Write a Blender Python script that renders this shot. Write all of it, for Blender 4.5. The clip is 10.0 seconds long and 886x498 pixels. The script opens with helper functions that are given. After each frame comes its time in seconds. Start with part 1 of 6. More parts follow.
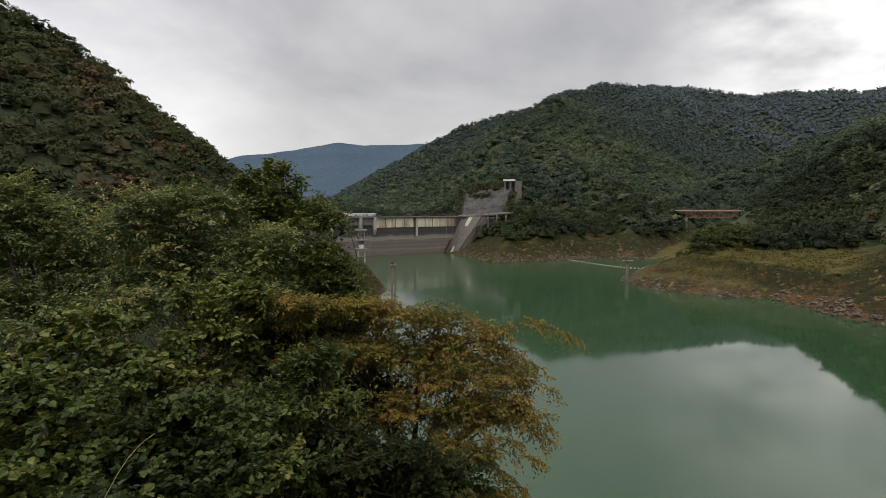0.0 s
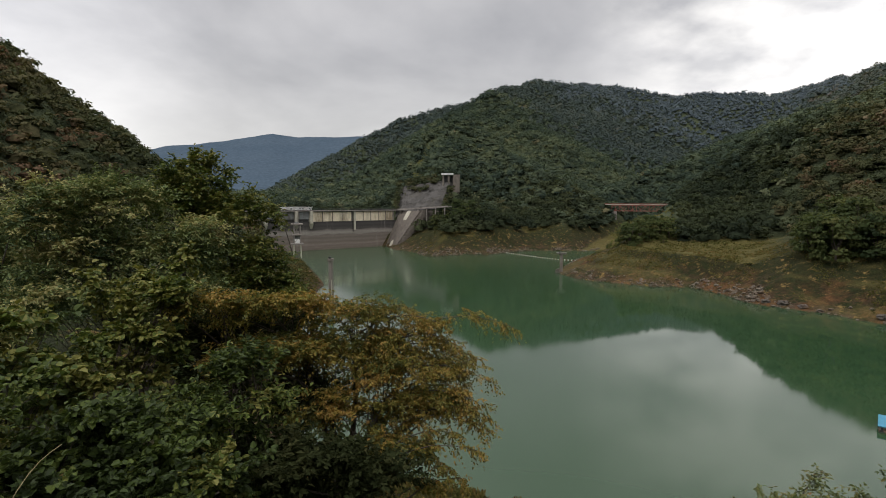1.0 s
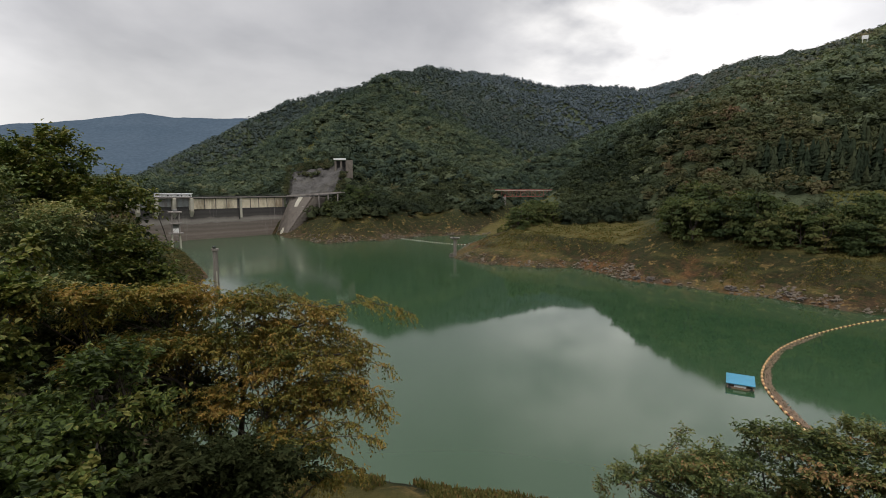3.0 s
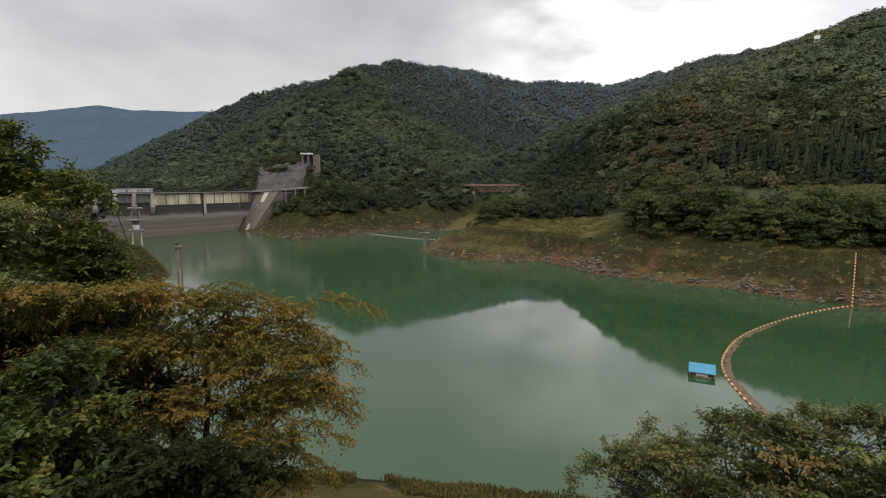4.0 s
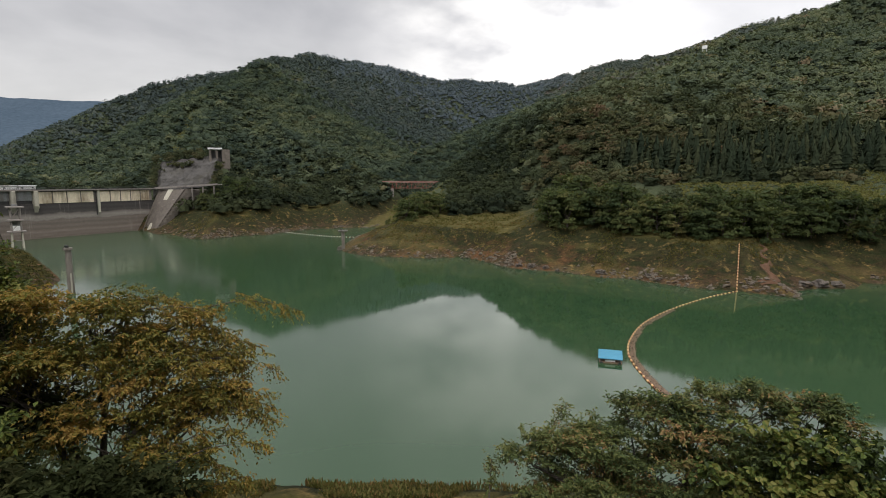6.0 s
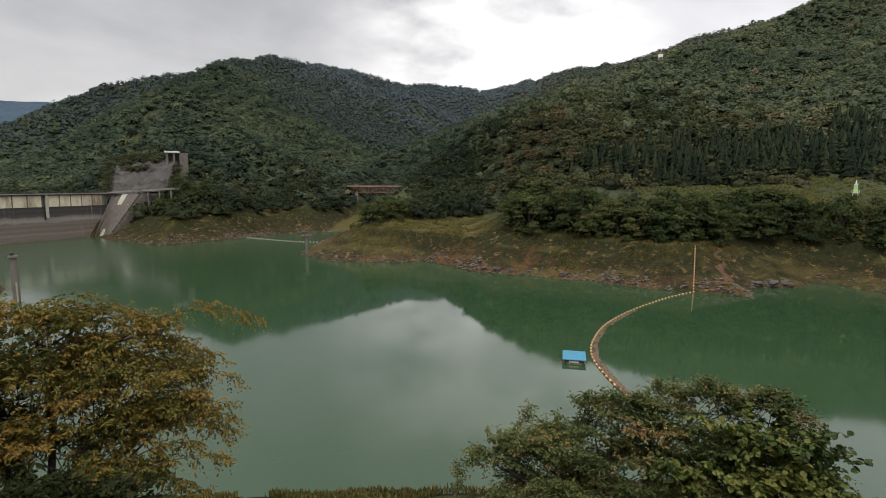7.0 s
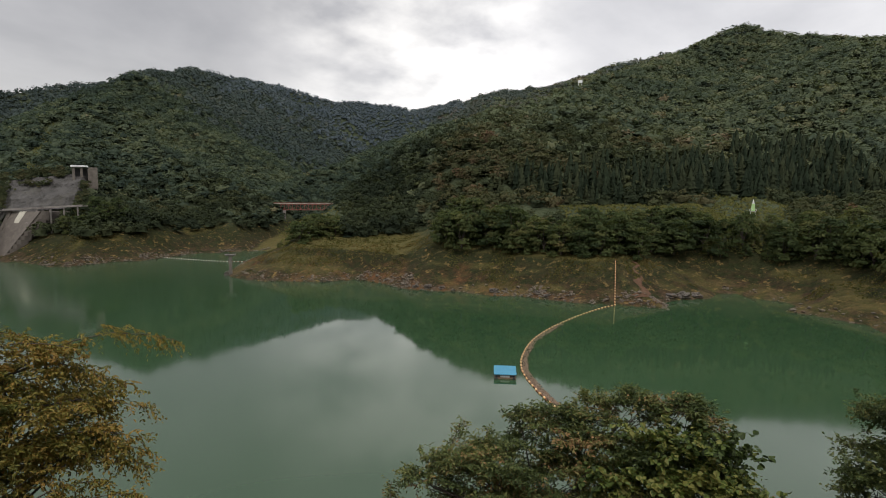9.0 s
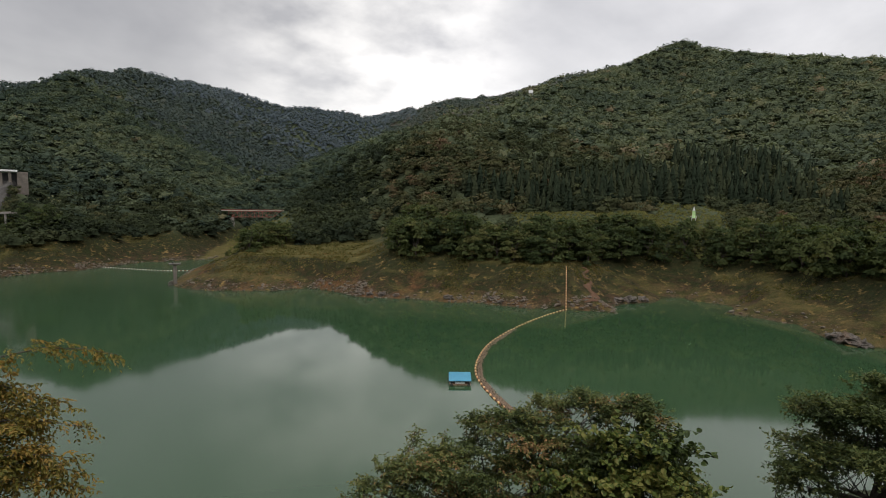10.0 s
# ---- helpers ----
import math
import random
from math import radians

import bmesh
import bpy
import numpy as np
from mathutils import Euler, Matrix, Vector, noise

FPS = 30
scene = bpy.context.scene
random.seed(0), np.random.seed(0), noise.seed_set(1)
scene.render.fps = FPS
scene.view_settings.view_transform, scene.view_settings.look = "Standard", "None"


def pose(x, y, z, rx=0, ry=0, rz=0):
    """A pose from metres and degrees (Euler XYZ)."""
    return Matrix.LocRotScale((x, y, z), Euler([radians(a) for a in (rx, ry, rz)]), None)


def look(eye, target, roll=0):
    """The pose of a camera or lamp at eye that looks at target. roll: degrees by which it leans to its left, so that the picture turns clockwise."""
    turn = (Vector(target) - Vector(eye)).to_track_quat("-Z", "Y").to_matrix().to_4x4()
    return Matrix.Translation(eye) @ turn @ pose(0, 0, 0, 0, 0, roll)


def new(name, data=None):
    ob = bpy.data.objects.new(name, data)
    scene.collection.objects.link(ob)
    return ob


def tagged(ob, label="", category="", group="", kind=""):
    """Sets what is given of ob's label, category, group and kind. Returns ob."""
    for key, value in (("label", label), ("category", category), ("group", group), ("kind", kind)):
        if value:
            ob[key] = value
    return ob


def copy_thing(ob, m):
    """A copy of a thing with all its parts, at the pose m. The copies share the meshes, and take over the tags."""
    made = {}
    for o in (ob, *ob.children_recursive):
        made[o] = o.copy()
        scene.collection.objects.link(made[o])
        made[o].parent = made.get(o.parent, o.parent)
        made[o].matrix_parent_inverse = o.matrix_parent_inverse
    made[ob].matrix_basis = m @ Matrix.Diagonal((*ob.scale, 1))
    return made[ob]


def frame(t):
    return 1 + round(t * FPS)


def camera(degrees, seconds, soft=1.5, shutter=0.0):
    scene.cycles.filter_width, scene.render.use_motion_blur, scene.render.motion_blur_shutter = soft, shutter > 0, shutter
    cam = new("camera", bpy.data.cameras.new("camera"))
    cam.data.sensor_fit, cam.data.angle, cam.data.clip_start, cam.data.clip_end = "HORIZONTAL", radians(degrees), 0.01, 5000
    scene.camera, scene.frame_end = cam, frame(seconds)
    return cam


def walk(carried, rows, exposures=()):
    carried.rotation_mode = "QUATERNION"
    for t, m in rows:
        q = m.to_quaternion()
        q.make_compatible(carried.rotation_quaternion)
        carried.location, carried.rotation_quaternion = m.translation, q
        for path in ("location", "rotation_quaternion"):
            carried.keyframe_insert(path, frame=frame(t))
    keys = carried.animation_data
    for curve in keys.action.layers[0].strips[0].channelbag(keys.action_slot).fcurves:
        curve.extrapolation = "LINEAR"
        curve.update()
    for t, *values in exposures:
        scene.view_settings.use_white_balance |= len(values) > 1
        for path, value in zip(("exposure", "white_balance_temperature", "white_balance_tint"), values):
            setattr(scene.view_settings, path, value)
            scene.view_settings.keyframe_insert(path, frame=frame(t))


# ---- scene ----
# Camera: turns on the spot, with a slight drift while it turns.
cam = camera(80.3, 10.0, soft=0.95)
EYE = 35.0
ROWS = [
    (0.0, 0.000, 0.000, 0.000, 0.00, -4.42, -0.03),
    (0.5, 0.013, 0.051, -0.017, -4.02, -4.82, -0.08),
    (1.0, 0.030, 0.100, -0.035, -6.67, -5.09, -0.11),
    (1.5, 0.048, 0.147, -0.053, -9.35, -5.37, -0.16),
    (2.0, 0.062, 0.192, -0.066, -12.68, -5.79, -0.13),
    (2.5, 0.076, 0.232, -0.076, -15.93, -6.24, -0.11),
    (4.0, 0.113, 0.332, -0.099, -21.46, -7.14, 0.01),
    (4.5, 0.121, 0.349, -0.095, -23.87, -7.41, -0.06),
    (5.0, 0.131, 0.359, -0.094, -26.13, -7.53, -0.06),
    (5.5, 0.140, 0.363, -0.100, -28.21, -7.53, -0.08),
    (7.0, 0.160, 0.363, -0.114, -34.07, -7.01, -0.09),
    (7.5, 0.164, 0.364, -0.119, -35.76, -6.56, -0.08),
    (8.0, 0.169, 0.365, -0.122, -37.78, -6.00, -0.16),
    (8.5, 0.174, 0.364, -0.123, -39.91, -5.45, -0.28),
    (9.0, 0.178, 0.366, -0.126, -41.57, -5.06, -0.29),
    (9.5, 0.183, 0.368, -0.127, -43.99, -4.59, -0.30),
    (10.0, 0.186, 0.373, -0.128, -46.58, -4.27, -0.33),
]
EXPOSURE = [(0.0, 0.08), (2.5, 0.10), (5.0, 0.27), (7.5, 0.17), (10.0, 0.0)]
walk(cam, [(t, pose(x, y, EYE + z, 90 + pitch, roll, yaw)) for t, x, y, z, yaw, pitch, roll in ROWS], EXPOSURE)

# ---- world and sun: a bright overcast sky, thinner cloud over the valley, the sun lamp opposite it ----
SUN_BEARING, SUN_HEIGHT = -160.0, 64.0  # sun lamp high over the near bank, set to light the slopes facing the camera
THIN_BEARING, THIN_HEIGHT = 39.0, 19.0  # where the cloud is thinnest


def bearing(az, r, z=0.0):
    """A place by compass bearing (degrees clockwise from +y), distance and height."""
    return Vector((r * math.sin(radians(az)), r * math.cos(radians(az)), z))


def make_world():
    w = bpy.data.worlds.new("overcast_sky")
    scene.world = w
    w.use_nodes = True
    nt = w.node_tree
    N, L = nt.nodes, nt.links
    N.clear()
    out = N.new("ShaderNodeOutputWorld")
    mix = N.new("ShaderNodeMixShader")
    blue = N.new("ShaderNodeBackground")
    cloud = N.new("ShaderNodeBackground")
    sky = N.new("ShaderNodeTexSky")
    sky.sky_type, sky.sun_disc = "NISHITA", False
    sky.sun_elevation, sky.sun_rotation = radians(SUN_HEIGHT), radians(SUN_BEARING)
    blue.inputs["Strength"].default_value = 0.1
    L.new(sky.outputs[0], blue.inputs["Color"])
    tc = N.new("ShaderNodeTexCoord")
    # the cloud deck is flat: stretch the direction as if it lay on a plane overhead
    sep = N.new("ShaderNodeSeparateXYZ")
    L.new(tc.outputs["Generated"], sep.inputs[0])
    up = N.new("ShaderNodeMath"); up.operation = "MAXIMUM"; up.inputs[1].default_value = 0.0
    L.new(sep.outputs["Z"], up.inputs[0])
    lift = N.new("ShaderNodeMath"); lift.operation = "ADD"; lift.inputs[1].default_value = 0.30
    L.new(up.outputs[0], lift.inputs[0])
    dx = N.new("ShaderNodeMath"); dx.operation = "DIVIDE"
    dy = N.new("ShaderNodeMath"); dy.operation = "DIVIDE"
    L.new(sep.outputs["X"], dx.inputs[0]); L.new(lift.outputs[0], dx.inputs[1])
    L.new(sep.outputs["Y"], dy.inputs[0]); L.new(lift.outputs[0], dy.inputs[1])
    deck = N.new("ShaderNodeCombineXYZ")
    L.new(dx.outputs[0], deck.inputs[0]); L.new(dy.outputs[0], deck.inputs[1])
    big = N.new("ShaderNodeTexNoise")
    big.inputs["Scale"].default_value, big.inputs["Detail"].default_value, big.inputs["Roughness"].default_value = 1.25, 6.0, 0.52
    big.inputs["Distortion"].default_value = 0.2
    L.new(deck.outputs[0], big.inputs["Vector"])
    ramp = N.new("ShaderNodeValToRGB")
    ramp.color_ramp.elements[0].position, ramp.color_ramp.elements[0].color = 0.36, (0.482, 0.48, 0.50, 1)
    ramp.color_ramp.elements[1].position, ramp.color_ramp.elements[1].color = 0.66, (0.768, 0.755, 0.765, 1)
    L.new(big.outputs["Fac"], ramp.inputs["Fac"])
    # brighter where the cloud over the valley is thin
    s = bearing(THIN_BEARING, math.cos(radians(THIN_HEIGHT)), math.sin(radians(THIN_HEIGHT)))
    dot = N.new("ShaderNodeVectorMath"); dot.operation = "DOT_PRODUCT"
    dot.inputs[1].default_value = s
    L.new(tc.outputs["Generated"], dot.inputs[0])
    near = N.new("ShaderNodeMapRange"); near.interpolation_type = "SMOOTHSTEP"
    near.inputs["From Min"].default_value, near.inputs["From Max"].default_value = 0.948, 1.0
    L.new(dot.outputs["Value"], near.inputs["Value"])
    patch = N.new("ShaderNodeTexNoise")
    patch.inputs["Scale"].default_value, patch.inputs["Detail"].default_value = 4.2, 7.0
    L.new(deck.outputs[0], patch.inputs["Vector"])
    thin = N.new("ShaderNodeMapRange")
    thin.inputs["From Min"].default_value, thin.inputs["From Max"].default_value = 0.35, 0.62
    L.new(patch.outputs["Fac"], thin.inputs["Value"])
    thin.inputs["To Min"].default_value = 0.08
    glow = N.new("ShaderNodeMath"); glow.operation = "MULTIPLY"
    L.new(near.outputs[0], glow.inputs[0]); L.new(thin.outputs[0], glow.inputs[1])
    lit = N.new("ShaderNodeMix"); lit.data_type = "RGBA"; lit.blend_type = "ADD"
    lit.inputs["B"].default_value = (0.46, 0.44, 0.40, 1)
    L.new(glow.outputs[0], lit.inputs["Factor"]); L.new(ramp.outputs[0], lit.inputs["A"])
    # paler towards the horizon
    low = N.new("ShaderNodeMapRange"); low.interpolation_type = "SMOOTHSTEP"
    low.inputs["From Min"].default_value, low.inputs["From Max"].default_value = 0.30, 0.02
    L.new(sep.outputs["Z"], low.inputs["Value"])
    pale = N.new("ShaderNodeMix"); pale.data_type = "RGBA"; pale.blend_type = "MIX"
    pale.inputs["B"].default_value = (0.95, 0.93, 0.87, 1)
    half = N.new("ShaderNodeMath"); half.operation = "MULTIPLY"; half.inputs[1].default_value = 0.42
    L.new(low.outputs[0], half.inputs[0])
    L.new(half.outputs[0], pale.inputs["Factor"]); L.new(lit.outputs["Result"], pale.inputs["A"])
    L.new(pale.outputs["Result"], cloud.inputs["Color"])
    # an overcast sky is brightest overhead
    top = N.new("ShaderNodeMapRange"); top.interpolation_type = "SMOOTHSTEP"
    top.inputs["From Min"].default_value, top.inputs["From Max"].default_value = 0.45, 1.0
    top.inputs["To Min"].default_value, top.inputs["To Max"].default_value = 0.95, 1.9
    L.new(sep.outputs["Z"], top.inputs["Value"])
    # and lighter towards both ends of the valley
    side = N.new("ShaderNodeVectorMath"); side.operation = "DOT_PRODUCT"
    side.inputs[1].default_value = bearing(78, 1.0)
    L.new(tc.outputs["Generated"], side.inputs[0])
    light = N.new("ShaderNodeMapRange")
    light.inputs["From Min"].default_value, light.inputs["From Max"].default_value = 0.50, 0.98
    light.inputs["To Min"].default_value, light.inputs["To Max"].default_value = 0.91, 1.5
    L.new(side.outputs["Value"], light.inputs["Value"])
    left = N.new("ShaderNodeMapRange")
    left.inputs["From Min"].default_value, left.inputs["From Max"].default_value = -0.05, -0.45
    left.inputs["To Min"].default_value, left.inputs["To Max"].default_value = 1.0, 1.8
    L.new(side.outputs["Value"], left.inputs["Value"])
    ends = N.new("ShaderNodeMath"); ends.operation = "MULTIPLY"
    L.new(left.outputs[0], ends.inputs[0]); L.new(light.outputs[0], ends.inputs[1])
    both = N.new("ShaderNodeMath"); both.operation = "MULTIPLY"
    L.new(top.outputs[0], both.inputs[0]); L.new(ends.outputs[0], both.inputs[1])
    L.new(both.outputs[0], cloud.inputs["Strength"])
    mix.inputs["Fac"].default_value = 0.94
    L.new(blue.outputs[0], mix.inputs[1]); L.new(cloud.outputs[0], mix.inputs[2])
    L.new(mix.outputs[0], out.inputs["Surface"])


make_world()
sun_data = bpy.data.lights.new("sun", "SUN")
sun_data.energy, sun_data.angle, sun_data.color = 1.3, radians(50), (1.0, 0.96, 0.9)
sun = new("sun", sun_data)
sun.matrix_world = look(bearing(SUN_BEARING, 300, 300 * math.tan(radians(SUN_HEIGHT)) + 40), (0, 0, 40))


# ---- materials ----
def material(name, rough=0.8, metal=0.0, spec=0.5):
    m = bpy.data.materials.new(name)
    m.use_nodes = True
    b = m.node_tree.nodes["Principled BSDF"]
    b.inputs["Roughness"].default_value, b.inputs["Metallic"].default_value = rough, metal
    b.inputs["Specular IOR Level"].default_value = spec
    return m, m.node_tree, b


def noise_node(nt, scale, detail=4.0, rough=0.55, vector=None):
    n = nt.nodes.new("ShaderNodeTexNoise")
    n.inputs["Scale"].default_value, n.inputs["Detail"].default_value, n.inputs["Roughness"].default_value = scale, detail, rough
    if vector is not None:
        nt.links.new(vector, n.inputs["Vector"])
    return n


def ramp_node(nt, fac, stops):
    r = nt.nodes.new("ShaderNodeValToRGB")
    e = r.color_ramp.elements
    while len(e) < len(stops):
        e.new(0.5)
    for el, (p, c) in zip(e, stops):
        el.position, el.color = p, (*c, 1)
    nt.links.new(fac, r.inputs["Fac"])
    return r.outputs["Color"]


def mix_node(nt, fac, a, b, mode="MIX"):
    m = nt.nodes.new("ShaderNodeMix")
    m.data_type, m.blend_type = "RGBA", mode
    for sock, v in (("Factor", fac), ("A", a), ("B", b)):
        if isinstance(v, (int, float)):
            m.inputs[sock].default_value = v
        elif isinstance(v, tuple):
            m.inputs[sock].default_value = (*v, 1)
        else:
            nt.links.new(v, m.inputs[sock])
    return m.outputs["Result"]


def bump_node(nt, height, strength, dist, into):
    b = nt.nodes.new("ShaderNodeBump")
    b.inputs["Strength"].default_value, b.inputs["Distance"].default_value = strength, dist
    nt.links.new(height, b.inputs["Height"])
    nt.links.new(b.outputs[0], into.inputs["Normal"])


def world_vec(nt, scale=(1, 1, 1)):
    """Place in the world, in metres (objects that stand unturned at the origin)."""
    g = nt.nodes.new("ShaderNodeNewGeometry")
    m = nt.nodes.new("ShaderNodeMapping")
    m.inputs["Scale"].default_value = scale
    nt.links.new(g.outputs["Position"], m.inputs["Vector"])
    return m.outputs[0]


def surface(name, c1, c2, scale, rough=0.8, metal=0.0, bump=0.3, dist=0.02, stain=None, spec=0.4):
    """Two-scale mottled surface: grain and larger stains, with a fine relief."""
    m, nt, b = material(name, rough, metal, spec)
    v = world_vec(nt)
    big = noise_node(nt, scale, 5.0, 0.6, v)
    col = ramp_node(nt, big.outputs["Fac"], [(0.3, c1), (0.7, c2)])
    fine = noise_node(nt, scale * 14, 4.0, 0.6, v)
    col = mix_node(nt, 0.35, col, ramp_node(nt, fine.outputs["Fac"], [(0.3, tuple(x * 0.6 for x in c1)), (0.7, tuple(min(1, x * 1.25) for x in c2))]))
    if stain:
        st = noise_node(nt, scale * 0.35, 6.0, 0.7, world_vec(nt, (1, 1, 0.25)))
        k = nt.nodes.new("ShaderNodeMapRange")
        k.inputs["From Min"].default_value, k.inputs["From Max"].default_value = 0.5, 0.68
        nt.links.new(st.outputs["Fac"], k.inputs["Value"])
        col = mix_node(nt, k.outputs[0], col, stain)
    nt.links.new(col, b.inputs["Base Color"])
    bump_node(nt, fine.outputs["Fac"], bump, dist, b)
    return m


def foliage(name, stops, thin=0.42, rough=0.7, spec=0.12, own=False, stray=0.36):
    """Leaves: each tree has its own tone, each leaf strays from it; light comes through them."""
    m, nt, b = material(name, rough, 0.0, spec)
    a = nt.nodes.new("ShaderNodeAttribute")
    a.attribute_name = "tone"
    g = nt.nodes.new("ShaderNodeNewGeometry")
    mul = nt.nodes.new("ShaderNodeMath"); mul.operation = "MULTIPLY_ADD"
    nt.links.new(g.outputs["Random Per Island"], mul.inputs[0])
    mul.inputs[1].default_value, mul.inputs[2].default_value = stray, -stray / 2
    add = nt.nodes.new("ShaderNodeMath"); add.operation = "ADD"; add.use_clamp = True
    src = a.outputs["Fac"]
    if own:
        k = nt.nodes.new("ShaderNodeMath"); k.operation = "MULTIPLY_ADD"
        nt.links.new(nt.nodes.new("ShaderNodeObjectInfo").outputs["Random"], k.inputs[0])
        k.inputs[1].default_value = 0.5
        nt.links.new(src, k.inputs[2])
        src = k.outputs[0]
    nt.links.new(src, add.inputs[0]); nt.links.new(mul.outputs[0], add.inputs[1])
    col = ramp_node(nt, add.outputs[0], stops)
    nt.links.new(col, b.inputs["Base Color"])
    t = nt.nodes.new("ShaderNodeBsdfTranslucent")
    nt.links.new(mix_node(nt, 1.0, col, (1.0, 1.0, 0.6), "MULTIPLY"), t.inputs["Color"])
    mx = nt.nodes.new("ShaderNodeMixShader")
    mx.inputs[0].default_value = thin
    out = nt.nodes["Material Output"]
    nt.links.new(b.outputs[0], mx.inputs[1]); nt.links.new(t.outputs[0], mx.inputs[2])
    nt.links.new(mx.outputs[0], out.inputs["Surface"])
    return m


def canopy(name, stops, thin=0.3, grain=0.4, stray=0.10):
    """Tree crowns seen from afar: each tree has its own tone, mottled by leaf masses and finer sprays."""
    m, nt, b = material(name, 0.85, 0.0, 0.04)
    a = nt.nodes.new("ShaderNodeAttribute")
    a.attribute_name = "tone"
    g = nt.nodes.new("ShaderNodeNewGeometry")
    mul = nt.nodes.new("ShaderNodeMath"); mul.operation = "MULTIPLY_ADD"
    nt.links.new(g.outputs["Random Per Island"], mul.inputs[0])
    mul.inputs[1].default_value, mul.inputs[2].default_value = stray, -stray / 2
    add = nt.nodes.new("ShaderNodeMath"); add.operation = "ADD"; add.use_clamp = True
    nt.links.new(a.outputs["Fac"], add.inputs[0]); nt.links.new(mul.outputs[0], add.inputs[1])
    col = ramp_node(nt, add.outputs[0], stops)
    fine = noise_node(nt, 0.9, 5.0, 0.7, world_vec(nt))
    col = mix_node(nt, grain, col, ramp_node(nt, fine.outputs["Fac"], [(0.30, (0.25, 0.26, 0.27)), (0.5, (0.5, 0.5, 0.5)), (0.72, (0.80, 0.79, 0.72))]), "OVERLAY")
    nt.links.new(col, b.inputs["Base Color"])
    bump_node(nt, fine.outputs["Fac"], 0.35, 1.0, b)
    t = nt.nodes.new("ShaderNodeBsdfTranslucent")
    nt.links.new(mix_node(nt, 1.0, col, (1.0, 1.0, 0.6), "MULTIPLY"), t.inputs["Color"])
    mx = nt.nodes.new("ShaderNodeMixShader")
    mx.inputs[0].default_value = thin
    out = nt.nodes["Material Output"]
    nt.links.new(b.outputs[0], mx.inputs[1]); nt.links.new(t.outputs[0], mx.inputs[2])
    nt.links.new(mx.outputs[0], out.inputs["Surface"])
    return m


def make_water():
    m, nt, b = material("green_lake_water", 0.055, 0.0, 0.5)
    b.inputs["IOR"].default_value = 1.56
    n = noise_node(nt, 0.012, 3.0, 0.5, world_vec(nt))
    nt.links.new(ramp_node(nt, n.outputs["Fac"], [(0.3, (0.027, 0.059, 0.026)), (0.7, (0.034, 0.071, 0.033))]), b.inputs["Base Color"])
    # smooth stretches, and stretches that a breath of wind has dulled
    wind = noise_node(nt, 0.016, 4.0, 0.6, world_vec(nt, (1, 0.6, 1)))
    dull = nt.nodes.new("ShaderNodeMapRange")
    dull.inputs["From Min"].default_value, dull.inputs["From Max"].default_value = 0.40, 0.68
    dull.inputs["To Min"].default_value, dull.inputs["To Max"].default_value = 0.03, 0.085
    nt.links.new(wind.outputs["Fac"], dull.inputs["Value"])
    # more of it under the dam
    at = nt.nodes.new("ShaderNodeSeparateXYZ")
    nt.links.new(world_vec(nt), at.inputs[0])
    off = nt.nodes.new("ShaderNodeMapRange")
    off.inputs["From Min"].default_value, off.inputs["From Max"].default_value = 130.0, 300.0
    off.inputs["To Max"].default_value = 0.13
    nt.links.new(at.outputs["Y"], off.inputs["Value"])
    both = nt.nodes.new("ShaderNodeMath"); both.operation = "ADD"
    nt.links.new(dull.outputs[0], both.inputs[0]); nt.links.new(off.outputs[0], both.inputs[1])
    nt.links.new(both.outputs[0], b.inputs["Roughness"])
    rip = noise_node(nt, 0.5, 4.0, 0.55, world_vec(nt))
    bump_node(nt, rip.outputs["Fac"], 0.05, 0.03, b)
    return m


